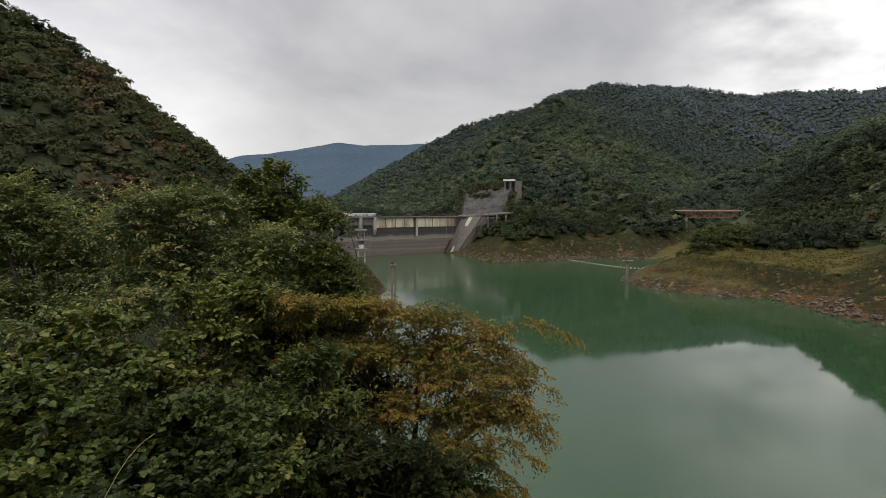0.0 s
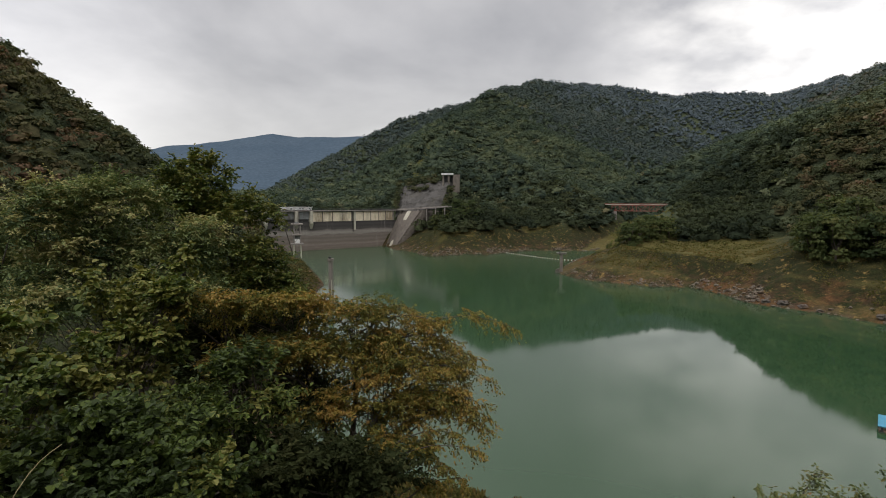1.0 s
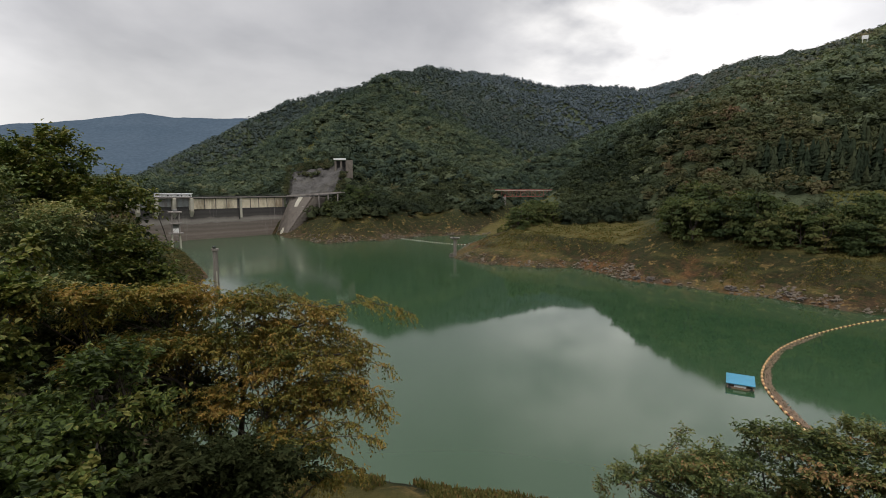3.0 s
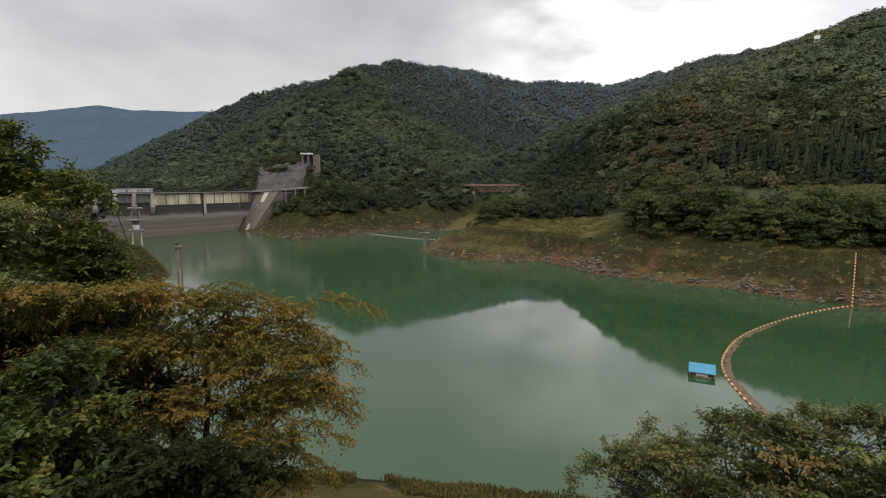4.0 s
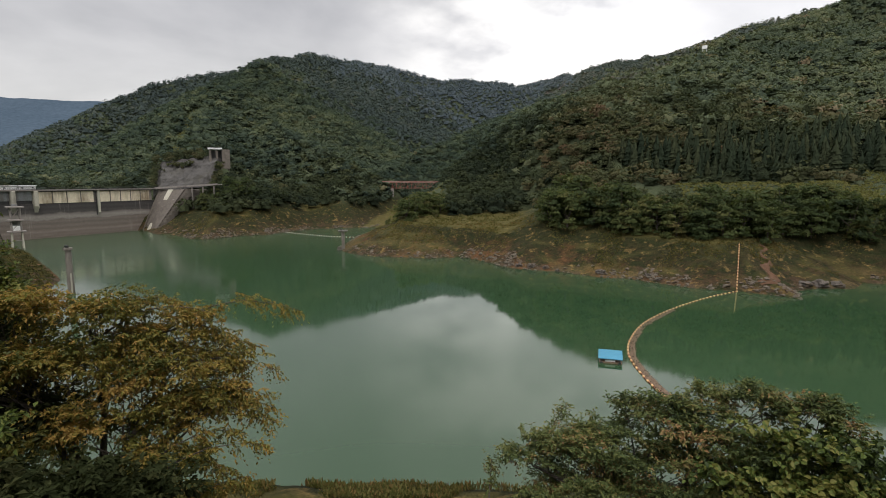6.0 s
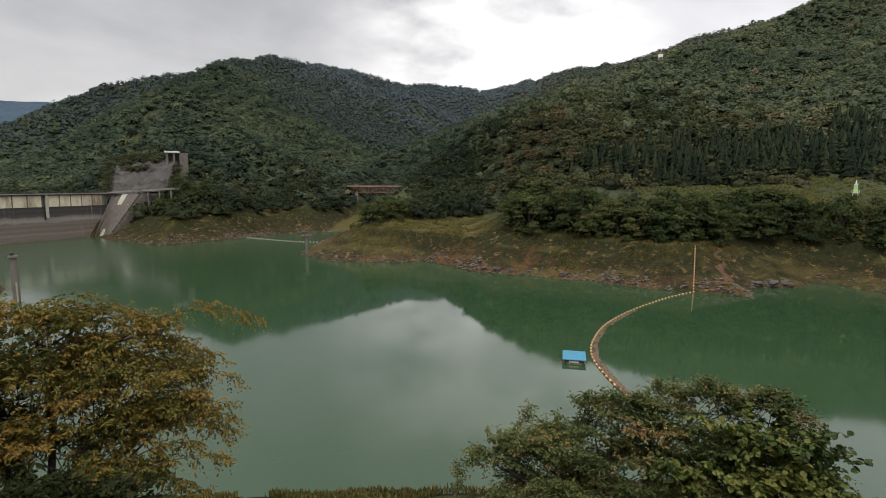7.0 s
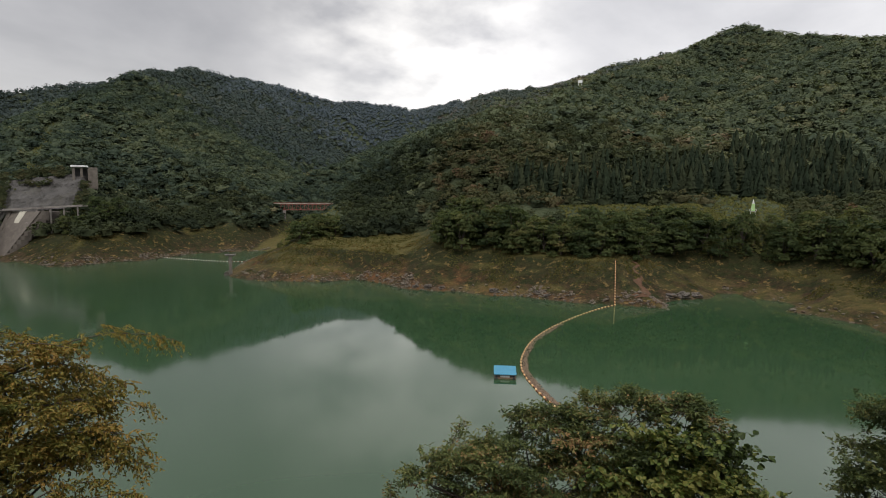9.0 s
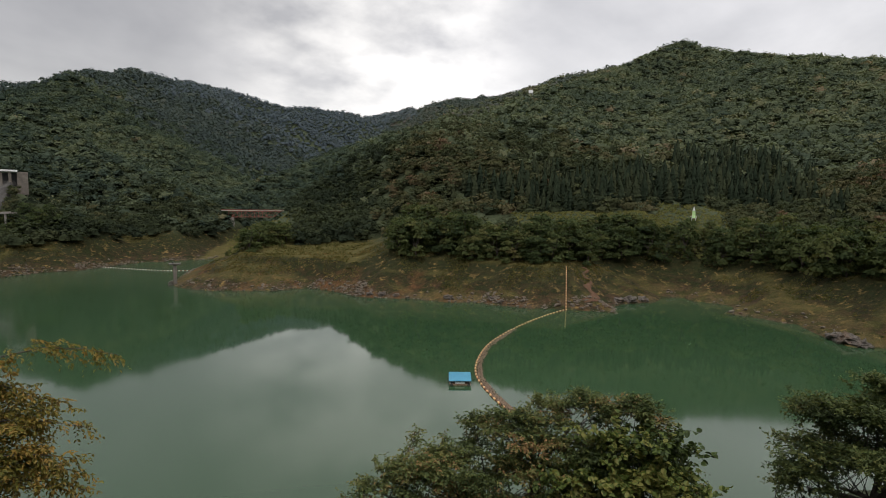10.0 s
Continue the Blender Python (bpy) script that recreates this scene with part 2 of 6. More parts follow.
def make_ground():
    """Drawdown soil and rock near the water, thin grass above it, forest floor higher up."""
    m, nt, b = material("bank_soil", 0.95, 0.0, 0.15)
    v = world_vec(nt)
    g = nt.nodes.new("ShaderNodeNewGeometry")
    sep = nt.nodes.new("ShaderNodeSeparateXYZ")
    nt.links.new(g.outputs["Position"], sep.inputs[0])
    wob = noise_node(nt, 0.09, 6.0, 0.65, v)
    hz = nt.nodes.new("ShaderNodeMath"); hz.operation = "MULTIPLY_ADD"
    nt.links.new(wob.outputs["Fac"], hz.inputs[0]); hz.inputs[1].default_value = 9.0
    nt.links.new(sep.outputs["Z"], hz.inputs[2])
    mid = nt.nodes.new("ShaderNodeMapRange")
    mid.inputs["From Min"].default_value, mid.inputs["From Max"].default_value = 4.0, 22.0
    nt.links.new(hz.outputs[0], mid.inputs["Value"])
    col = ramp_node(nt, mid.outputs[0], [(0.0, (0.0811, 0.0578, 0.0388)), (0.14, (0.0635, 0.0395, 0.0218)), (0.30, (0.0374, 0.0275, 0.0127)), (0.5, (0.0304, 0.0282, 0.0106)), (0.78, (0.0296, 0.0296, 0.0106)), (1.0, (0.0240, 0.0282, 0.0106))])
    # patches of weeds, and of bare rusty soil low down
    weeds = noise_node(nt, 0.24, 8.0, 0.74, world_vec(nt, (1, 1, 2.2)))
    w = nt.nodes.new("ShaderNodeMapRange")
    w.inputs["From Min"].default_value, w.inputs["From Max"].default_value = 0.46, 0.56
    nt.links.new(weeds.outputs["Fac"], w.inputs["Value"])
    col = mix_node(nt, w.outputs[0], col, (0.022, 0.027, 0.009))
    scars = noise_node(nt, 0.33, 6.0, 0.7, v)
    sc = nt.nodes.new("ShaderNodeMapRange")
    sc.inputs["From Min"].default_value, sc.inputs["From Max"].default_value = 0.56, 0.66
    nt.links.new(scars.outputs["Fac"], sc.inputs["Value"])
    col = mix_node(nt, sc.outputs[0], col, (0.190, 0.128, 0.048))
    rust = noise_node(nt, 0.05, 6.0, 0.72, v)
    k = nt.nodes.new("ShaderNodeMapRange")
    k.inputs["From Min"].default_value, k.inputs["From Max"].default_value = 0.52, 0.63
    nt.links.new(rust.outputs["Fac"], k.inputs["Value"])
    low = nt.nodes.new("ShaderNodeMapRange")
    low.inputs["From Min"].default_value, low.inputs["From Max"].default_value = 15.5, 8.0
    nt.links.new(hz.outputs[0], low.inputs["Value"])
    kl = nt.nodes.new("ShaderNodeMath"); kl.operation = "MULTIPLY"
    nt.links.new(k.outputs[0], kl.inputs[0]); nt.links.new(low.outputs[0], kl.inputs[1])
    # the rusty soil belongs to the point alone
    last = kl
    for axis, a0, a1 in (("X", 188.0, 172.0), ("Y", 322.0, 296.0)):
        own = nt.nodes.new("ShaderNodeMapRange")
        own.inputs["From Min"].default_value, own.inputs["From Max"].default_value = a0, a1
        nt.links.new(sep.outputs[axis], own.inputs["Value"])
        both = nt.nodes.new("ShaderNodeMath"); both.operation = "MULTIPLY"
        nt.links.new(last.outputs[0], both.inputs[0]); nt.links.new(own.outputs[0], both.inputs[1])
        last = both
    col = mix_node(nt, last.outputs[0], col, (0.125, 0.060, 0.026))
    fine = noise_node(nt, 0.7, 8.0, 0.78, v)
    col = mix_node(nt, 0.9, col, ramp_node(nt, fine.outputs["Fac"], [(0.28, (0.16, 0.16, 0.16)), (0.5, (0.48, 0.48, 0.48)), (0.75, (1.0, 0.97, 0.92))]), "OVERLAY")
    up = nt.nodes.new("ShaderNodeSeparateXYZ")
    nt.links.new(g.outputs["Normal"], up.inputs[0])
    level = nt.nodes.new("ShaderNodeMapRange")
    level.inputs["From Min"].default_value, level.inputs["From Max"].default_value = 0.90, 0.98
    level.inputs["To Max"].default_value = 0.6
    nt.links.new(up.outputs["Z"], level.inputs["Value"])
    meadow = ramp_node(nt, fine.outputs["Fac"], [(0.3, (0.075, 0.073, 0.021)), (0.7, (0.178, 0.140, 0.044))])
    col = mix_node(nt, level.outputs[0], col, meadow)
    high = nt.nodes.new("ShaderNodeMapRange")
    high.inputs["From Min"].default_value, high.inputs["From Max"].default_value = 20.0, 27.0
    nt.links.new(hz.outputs[0], high.inputs["Value"])
    col = mix_node(nt, high.outputs[0], col, ramp_node(nt, fine.outputs["Fac"], [(0.3, (0.048, 0.062, 0.034)), (0.7, (0.082, 0.096, 0.050))]))
    nt.links.new(col, b.inputs["Base Color"])
    bump_node(nt, fine.outputs["Fac"], 1.0, 0.8, b)
    return m


WATER = make_water()
SOIL = make_ground()
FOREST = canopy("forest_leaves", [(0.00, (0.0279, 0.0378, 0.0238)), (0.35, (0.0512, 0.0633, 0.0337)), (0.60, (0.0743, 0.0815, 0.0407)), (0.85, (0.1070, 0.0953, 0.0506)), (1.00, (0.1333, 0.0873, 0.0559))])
# lighter, bluer copy of the forest colours: some haze put into the leaves
HAZY_SLOPE_FOREST = canopy("hazy_slope_forest_leaves", [(0.00, (0.040, 0.058, 0.044)), (0.35, (0.080, 0.102, 0.066)), (0.60, (0.114, 0.135, 0.078)), (0.85, (0.156, 0.156, 0.088)), (1.00, (0.195, 0.148, 0.096))])
HERB = canopy("bank_herb_leaves", [(0.0, (0.030, 0.036, 0.014)), (0.5, (0.055, 0.056, 0.020)), (0.8, (0.095, 0.080, 0.028)), (1.0, (0.130, 0.092, 0.036))], 0.25)
SCRUB = canopy("pale_meadow_scrub", [(0.0, (0.0648, 0.0792, 0.0252)), (0.5, (0.1152, 0.1224, 0.0396)), (1.0, (0.1728, 0.1440, 0.0576))], 0.3)
CONIFER = canopy("cedar_needles", [(0.0, (0.0200, 0.0295, 0.0183)), (0.5, (0.0310, 0.0426, 0.0249)), (1.0, (0.0530, 0.0606, 0.0316))], 0.15)
# distance haze painted blue-grey into the leaf colour
HAZY_FAR_FOREST = canopy("hazy_far_slope_leaves", [(0.0, (0.0500, 0.0666, 0.0650)), (0.35, (0.0674, 0.0863, 0.0781)), (0.6, (0.0869, 0.1020, 0.0864)), (0.85, (0.1130, 0.1145, 0.0946)), (1.0, (0.1325, 0.1124, 0.1006))], 0.25, 0.4)
SHORE_LEAF = foliage("shore_tree_leaves", [(0.0, (0.0302, 0.0469, 0.0212)), (0.35, (0.0590, 0.0816, 0.0302)), (0.6, (0.0922, 0.1119, 0.0393)), (0.85, (0.1399, 0.1361, 0.0491)), (1.0, (0.1663, 0.1323, 0.0567))], own=True, stray=0.16)
GRASS = foliage("bank_grass_blades", [(0.0, (0.0554, 0.0635, 0.0166)), (0.4, (0.1033, 0.1009, 0.0302)), (0.75, (0.1550, 0.1271, 0.0453)), (1.0, (0.1845, 0.1122, 0.0453))], 0.3)
STRAW = surface("dry_straw", (0.17, 0.14, 0.07), (0.27, 0.21, 0.11), 8.0, 0.8)
# strongest painted haze, for the farthest ridge
HAZE_BLUE_FOREST = canopy("haze_blue_distant_leaves", [(0.0, (0.0790, 0.1016, 0.1204)), (0.4, (0.0957, 0.1199, 0.1357)), (0.75, (0.1102, 0.1322, 0.1445)), (1.0, (0.1227, 0.1382, 0.1477))], 0.3, 0.3)
BARK = surface("grey_brown_bark", (0.045, 0.035, 0.027), (0.10, 0.082, 0.065), 3.0, 0.9, bump=0.8, dist=0.03)
GREEN_LEAF = foliage("green_leaves", [(0.0, (0.0249, 0.0373, 0.0116)), (0.4, (0.0517, 0.0769, 0.0187)), (0.75, (0.0971, 0.1281, 0.0277)), (1.0, (0.1819, 0.1743, 0.0469))], 0.26, 0.5, 0.18, stray=0.7)
DARK_LEAF = foliage("dark_olive_leaves", [(0.0, (0.0506, 0.0753, 0.0367)), (0.4, (0.1060, 0.1434, 0.0597)), (0.75, (0.2037, 0.2349, 0.0935)), (1.0, (0.3310, 0.2943, 0.1318))], 0.22, 0.6, 0.1, stray=0.55)
# shade under the cherry tree is put into these dark leaf tones
SHADE_LEAF = foliage("shade_darkened_undergrowth_leaves", [(0.0, (0.020, 0.027, 0.010)), (0.5, (0.038, 0.046, 0.018)), (1.0, (0.075, 0.078, 0.032))], 0.3, 0.7, 0.05, stray=0.5)
MIXED_LEAF = foliage("bronze_green_leaves", [(0.0, (0.0328, 0.0472, 0.0163)), (0.35, (0.0750, 0.1022, 0.0306)), (0.65, (0.1266, 0.1418, 0.0428)), (0.88, (0.1968, 0.1797, 0.0611)), (1.0, (0.2436, 0.1418, 0.0611))], 0.24, 0.55, 0.22, stray=0.6)
RUSTY_LEAF = foliage("autumn_cherry_leaves", [(0.0, (0.0673, 0.0785, 0.0200)), (0.35, (0.1347, 0.1360, 0.0284)), (0.65, (0.2201, 0.1779, 0.0366)), (1.0, (0.3232, 0.1936, 0.0499))], 0.32, 0.55, 0.25, stray=0.6)
CONCRETE = surface("weathered_dam_concrete", (0.18, 0.16, 0.145), (0.31, 0.28, 0.255), 0.12, 0.9, bump=0.35, dist=0.08, stain=(0.07, 0.06, 0.055))
OLD_CONCRETE = surface("old_brown_concrete", (0.10, 0.085, 0.07), (0.20, 0.175, 0.15), 0.5, 0.95, bump=0.5, dist=0.08, stain=(0.25, 0.23, 0.20))
PALE_CONCRETE = surface("pale_concrete", (0.40, 0.37, 0.30), (0.55, 0.52, 0.43), 0.25, 0.85, bump=0.25, dist=0.04, stain=(0.22, 0.20, 0.17))


# ---- the lie of the land ----
def hash2(i, j, seed):
    h = (i * 374761393 + j * 668265263 + seed * 974634571) & 0xFFFFFFFF
    h = ((h ^ (h >> 13)) * 1274126177) & 0xFFFFFFFF
    return ((h ^ (h >> 16)) & 0xFFFF) / 65535.0


def value_noise(x, y, size, seed):
    u, v = x / size, y / size
    i, j = np.floor(u).astype(np.int64), np.floor(v).astype(np.int64)
    a, b = u - i, v - j
    a, b = a * a * (3 - 2 * a), b * b * (3 - 2 * b)
    lo = hash2(i, j, seed) * (1 - a) + hash2(i + 1, j, seed) * a
    hi = hash2(i, j + 1, seed) * (1 - a) + hash2(i + 1, j + 1, seed) * a
    return (lo * (1 - b) + hi * b) * 2 - 1


def fbm(x, y, size, seed, octaves=4):
    total, amp = 0.0, 1.0
    for k in range(octaves):
        total = total + amp * value_noise(x, y, size / 2**k, seed + 17 * k)
        amp *= 0.5
    return total


# the shoreline at the low water of the day, anticlockwise seen from above the near bank
NEAR_SHORE = [(130, -120), (92, -60), (70, -20), (58, 8), (50, 28), (36, 44), (18, 54), (0, 60), (-14, 78), (-20, 120), (-24, 170), (-25, 212), (-24, 224), (-29, 248), (-47, 322), (-120, 352), (3, 424)]
FAR_SHORE = [(10, 384), (17, 379), (24, 357), (27, 343), (34, 336), (46, 342), (55, 347), (70, 344), (82, 354), (109, 370), (138, 368), (156, 362)]
TIP_SHORE = [(150, 342), (124, 312), (107, 290), (91, 263), (86.5, 246), (89.5, 230), (93.5, 222.5), (103.5, 214), (112.5, 204.5), (126, 202)]
POINT_SHORE = [(126, 202), (128.5, 195), (129.5, 184), (127, 169), (133, 158), (139.5, 149), (141.5, 139), (144.5, 133), (151.5, 126.5), (151.7, 119), (154, 111), (156.5, 101.5), (163, 95.5), (166.5, 87.5), (169, 78.5)]
COVE_SHORE = [(180, 85), (189, 84.5), (201, 77.5), (214, 80.5), (219.5, 75), (212.5, 67.5), (214.5, 58), (209, 53), (195, 52.5), (195.5, 46), (193, 36), (191, 30.5), (182, 25), (175, 20), (169.5, 15.5), (174, 8.5), (172, 0), (178, -50), (190, -120)]
SHORE = NEAR_SHORE + FAR_SHORE + TIP_SHORE + POINT_SHORE[1:] + COVE_SHORE


def edge_distance(x, y, line, closed=True):
    """Distance to a line of points, the fraction along the nearest piece and its index."""
    pts = np.array(line, float)[:, :2]
    best, where, frac = np.full(x.shape, 1e9), np.zeros(x.shape, int), np.zeros(x.shape)
    for k in range(len(pts) if closed else len(pts) - 1):
        a, b = pts[k], pts[(k + 1) % len(pts)]
        ab = b - a
        t = np.clip(((x - a[0]) * ab[0] + (y - a[1]) * ab[1]) / (ab @ ab), 0, 1)
        d = np.hypot(x - a[0] - t * ab[0], y - a[1] - t * ab[1])
        m = d < best
        best, where, frac = np.where(m, d, best), np.where(m, k, where), np.where(m, t, frac)
    return best, where, frac


def inside(x, y, line):
    res = np.zeros(x.shape, bool)
    for k, (ax, ay) in enumerate(line):
        bx, by = line[(k + 1) % len(line)]
        cross = ((ay > y) != (by > y)) & (x < (bx - ax) * (y - ay) / ((by - ay) or 1e-9) + ax)
        res ^= cross
    return res


def crest(rows):
    """Ridge line from bearings, distances and angles above the eye's level, less the height of the trees on it."""
    return [(*bearing(a, r).xy, EYE + r * math.tan(radians(e)) - (7.0 if r < 560 else 8.0 if r < 1150 else 11.0)) for a, r, e in rows]


# ridge lines: places with heights, fall of the slopes, half width of the top
RIDGES = [
    # the mountain over the dam's far end: its spur, its right shoulder, its long back
    (crest([(2.6, 475, 1.8), (5.0, 490, 3.2), (6.5, 545, 5.4), (7.6, 620, 7.6), (9.2, 680, 9.5), (11.5, 830, 11.4), (13.5, 1050, 12.1), (17.6, 1400, 12.6)]), 0.62, 2),
    (crest([(9.2, 680, 9.5), (13.0, 590, 6.4), (18.0, 500, 3.0), (21.5, 445, 0.7)]), 0.60, 2),
    (crest([(-14.0, 900, 0.5), (-10.6, 900, 1.8), (-5.1, 950, 4.8), (-1.5, 1000, 6.9), (2.8, 1080, 8.8), (7.0, 1100, 9.9), (10.0, 1080, 10.9), (13.9, 1150, 12.2), (17.6, 1400, 12.6),
            (20.6, 1450, 12.2), (24.7, 1700, 11.65), (30.2, 1750, 10.75), (33.5, 1750, 10.7), (38.2, 1750, 9.85), (42.6, 1650, 10.5), (47.5, 1250, 11.6), (51.7, 1020, 12.0), (56.0, 930, 12.8), (60.0, 900, 14.1), (65.0, 880, 14.8)]), 0.55, 2),
    (crest([(20.6, 1450, 12.2), (21.5, 1100, 9.0), (22.5, 850, 5.5), (23.8, 640, 1.8)]), 0.55, 2),
    # the mountain on the right bank, with the spur that comes down to the bridge
    (crest([(110.0, 560, 12.0), (97.0, 640, 11.5), (86.0, 700, 12.2), (83.5, 705, 12.85), (79.5, 715, 14.15), (75.5, 745, 14.85), (70.6, 830, 16.45), (64.9, 740, 14.7), (61.3, 625, 13.6), (55.9, 510, 12.1),
            (53.6, 478, 11.5), (47.1, 420, 10.1), (43.3, 485, 9.2), (40.9, 550, 8.5), (39.0, 640, 8.0), (36.0, 680, 7.0), (33.1, 660, 5.9), (29.7, 580, 3.7), (27.6, 535, 1.6)]), 0.50, 2),
    (crest([(47.1, 420, 10.1), (45.5, 360, 5.5), (43.5, 310, 0.8)]), 0.50, 2),
    (crest([(61.3, 625, 13.6), (59.0, 490, 8.5), (57.0, 390, 3.6)]), 0.46, 3),
    (crest([(75.5, 745, 14.6), (72.0, 560, 8.6), (67.0, 430, 4.0)]), 0.42, 4),
    (crest([(86.0, 700, 12.2), (88.0, 480, 7.5), (87.0, 330, 2.5)]), 0.50, 3),
    # the steep mountain over the near end of the dam
    (crest([(-90.0, 300, 18.0), (-60.0, 320, 18.5), (-39.3, 330, 18.2), (-36.5, 335, 16.2), (-34.1, 340, 14.1), (-31.0, 350, 11.3), (-26.7, 370, 7.7), (-24.8, 385, 4.6), (-22.3, 400, 2.2), (-18.0, 420, -0.8)]), 0.85, 2),
    # knolls that carry the shaft and the end of the crest road
    ([(60, 450, 45.0), (52, 480, 52.0)], 0.85, 5.0),
    ([(273.5, 89.0, 28.5), (306, 99, 37.0)], 0.55, 4.0),
    ([(60, 402, 25.0), (82, 398, 24.0)], 0.62, 4.0),
    # the near bank with its road, its bench over the water, and the low left bank
    ([(-70, -14, 37.0), (-20, -6, 34.2), (0, -2, 33.3), (40, -28, 33.4), (90, -72, 34.0)], 0.68, 2.5),
    ([(*bearing(-25, 40).xy, 14.5), (*bearing(-5, 38).xy, 12.6), (*bearing(8, 37).xy, 11.7), (*bearing(22, 36).xy, 11.2), (*bearing(36, 35).xy, 11.4), (*bearing(70, 34).xy, 11.0), (*bearing(95, 40).xy, 12.0)], 1.0, 1.0),
    ([(-70, -14, 37.0), (-62, 60, 28.0), (-64, 150, 18.0), (-78, 250, 16.0), (-110, 340, 26.0)], 0.60, 3.0),
    ([(-260, -120, 170.0), (-60, -190, 130.0), (120, -260, 150.0)], 0.62, 4.0),
]


def TERRACE(az):
    """How far the terrace reaches back, by bearing."""
    return np.interp(az, [20, 25, 30, 35, 42], [276, 282, 298, 312, 322])


STREAM = [(156, 362, 0.3), (176, 392, 4.0), (205, 420, 9.0), (229, 446, 13.0), (258, 495, 26.0), (285, 545, 46.0)]


def ridge_height(x, y, pts, fall, flat):
    """Height of a ridge's slopes, and the distance from its line."""
    high, near = np.full(x.shape, -1e9), np.full(x.shape, 1e9)
    for (ax, ay, az), (bx, by, bz) in zip(pts, pts[1:]):
        ux, uy = bx - ax, by - ay
        t = np.clip(((x - ax) * ux + (y - ay) * uy) / (ux * ux + uy * uy), 0, 1)
        r = np.hypot(x - ax - t * ux, y - ay - t * uy)
        high = np.maximum(high, az + (bz - az) * t - fall * np.maximum(r - flat, 0))
        near = np.minimum(near, r)
    return high, near


def land(x, y, rough=True):
    """Height of the ground, and the distance from the shore (negative in the lake)."""
    x, y = np.asarray(x, float), np.asarray(y, float)
    d, _, _ = edge_distance(x, y, SHORE)
    d = np.where(inside(x, y, SHORE), -d, d)
    slope = 0.50 + 0.10 * value_noise(x, y, 45, 3) - 0.15 * np.exp(-((x - 125) ** 2 + (y - 255) ** 2) / 4500)
    slope = slope * (1 - 0.14 * np.clip((np.degrees(np.arctan2(x, y)) - 33) / 10, 0, 1))
    bank = np.minimum(slope * np.maximum(d, 0), 12.5) + 0.20 * np.clip(d - 26, 0, 130)
    layers, away = [bank], [np.full(x.shape, 0.0)]
    for pts, fall, flat in RIDGES:
        z, r = ridge_height(x, y, pts, fall, flat)
        layers.append(np.where(z < 11.5, 11.5 - 2 * (11.5 - z), z))
        away.append(r)
    peak = np.max(layers, axis=0)
    z = peak + 5.0 * np.log(sum(np.exp((l - peak) / 5.0) for l in layers))
    z = np.where(d < 40, np.maximum(peak, bank) + (z - peak) * np.clip(d / 40, 0, 1), z)
    # the grassy terrace by the mooring pillar
    az, rr = np.degrees(np.arctan2(x, y)), np.hypot(x, y)
    cap = 12.5 + 0.05 * (rr - 270) + (np.interp(az, [29, 34], [0.12, 0.27]) + 0.092 * np.clip(az - 36, 0, 9)) * np.maximum(rr - TERRACE(az), 0) + 0.45 * np.maximum(rr - 440, 0) + 0.33 * np.maximum(az - 36.5, 0) ** 2 + 900 * np.clip((21 - az) / 20, 0, 1)
    z = np.where((rr > 215) & (rr < 620), np.minimum(z, cap), z)
    # the low banks round the inlet
    inlet = np.clip((az - 17) / 2, 0, 1) * np.clip((27 - az) / 2, 0, 1) * np.clip((rr - 280) / 10, 0, 1) * np.clip((425 - rr) / 30, 0, 1)
    z = z + (np.minimum(z, 0.6 + 0.42 * np.maximum(d, 0) + 0.4 * np.maximum(d - 32, 0)) - z) * inlet
    # the shore woods stand in a hollow below a bench that carries a strip of meadow
    hollow = 13.5 + 0.2 * np.clip(rr - 222, 0, 50) + 0.6 * np.clip(rr - 272, 0, 17.5) + 0.45 * np.maximum(rr - 297, 0)
    near = np.clip((az - 43) / 4, 0, 1) * np.clip((70 - az) / 3, 0, 1) * np.clip((rr - 222) / 12, 0, 1) * np.clip((345 - rr) / 45, 0, 1)
    near = near * np.clip((d - 20) / 10, 0, 1)
    z = z + (np.where(rr < 276, np.minimum(z, hollow), hollow) - z) * near * near * (3 - 2 * near)
    if rough:
        # gullies between the spurs
        far = np.min(away[1:], axis=0)
        fold = np.clip((far - 18) / 90, 0, 1) * np.clip((z - 45) / 60, 0, 1)
        z = z + fold * (17 - 40 * np.abs(value_noise(x + 0.25 * y, y, 150, 27)) - 10 * np.abs(value_noise(x, y, 64, 29)))
        amp = np.clip((z - 14) * 0.055, 0, 9)
        z = z + amp * fbm(x, y, 120, 5) - 0.6 * amp * np.abs(value_noise(x, y, 70, 9))
        z = z + np.clip(d * 0.06, 0, 0.65) * (fbm(x, y, 11, 11, 4) - 0.9 * np.abs(value_noise(x, y, 6, 15))) * (d < 200)
    # the stream has cut a ravine under the bridge
    r, k, f = edge_distance(x, y, STREAM, False)
    bed = np.array(STREAM)[:, 2]
    floor = bed[k] * (1 - f) + bed[np.minimum(k + 1, len(bed) - 1)] * f
    z = np.minimum(z, np.maximum(floor, 0.2) + 0.85 * np.maximum(r - 12, 0) + 1.2 * fbm(x, y, 14, 19, 3))
    sunk = np.maximum(0.45 * d, -16) - 0.2
    home = np.clip((np.hypot(x, y + 1) - 1.8) / 3, 0, 1)
    z = np.where(d > 0, z, sunk)
    return z * home + 33.4 * (1 - home), d


def mesh_of(name, verts, faces, mat, smooth=False):
    me = bpy.data.meshes.new(name)
    me.from_pydata(verts, [], faces)
    me.materials.append(mat)
    if smooth:
        me.polygons.foreach_set("use_smooth", [True] * len(me.polygons))
    me.update()
    return me


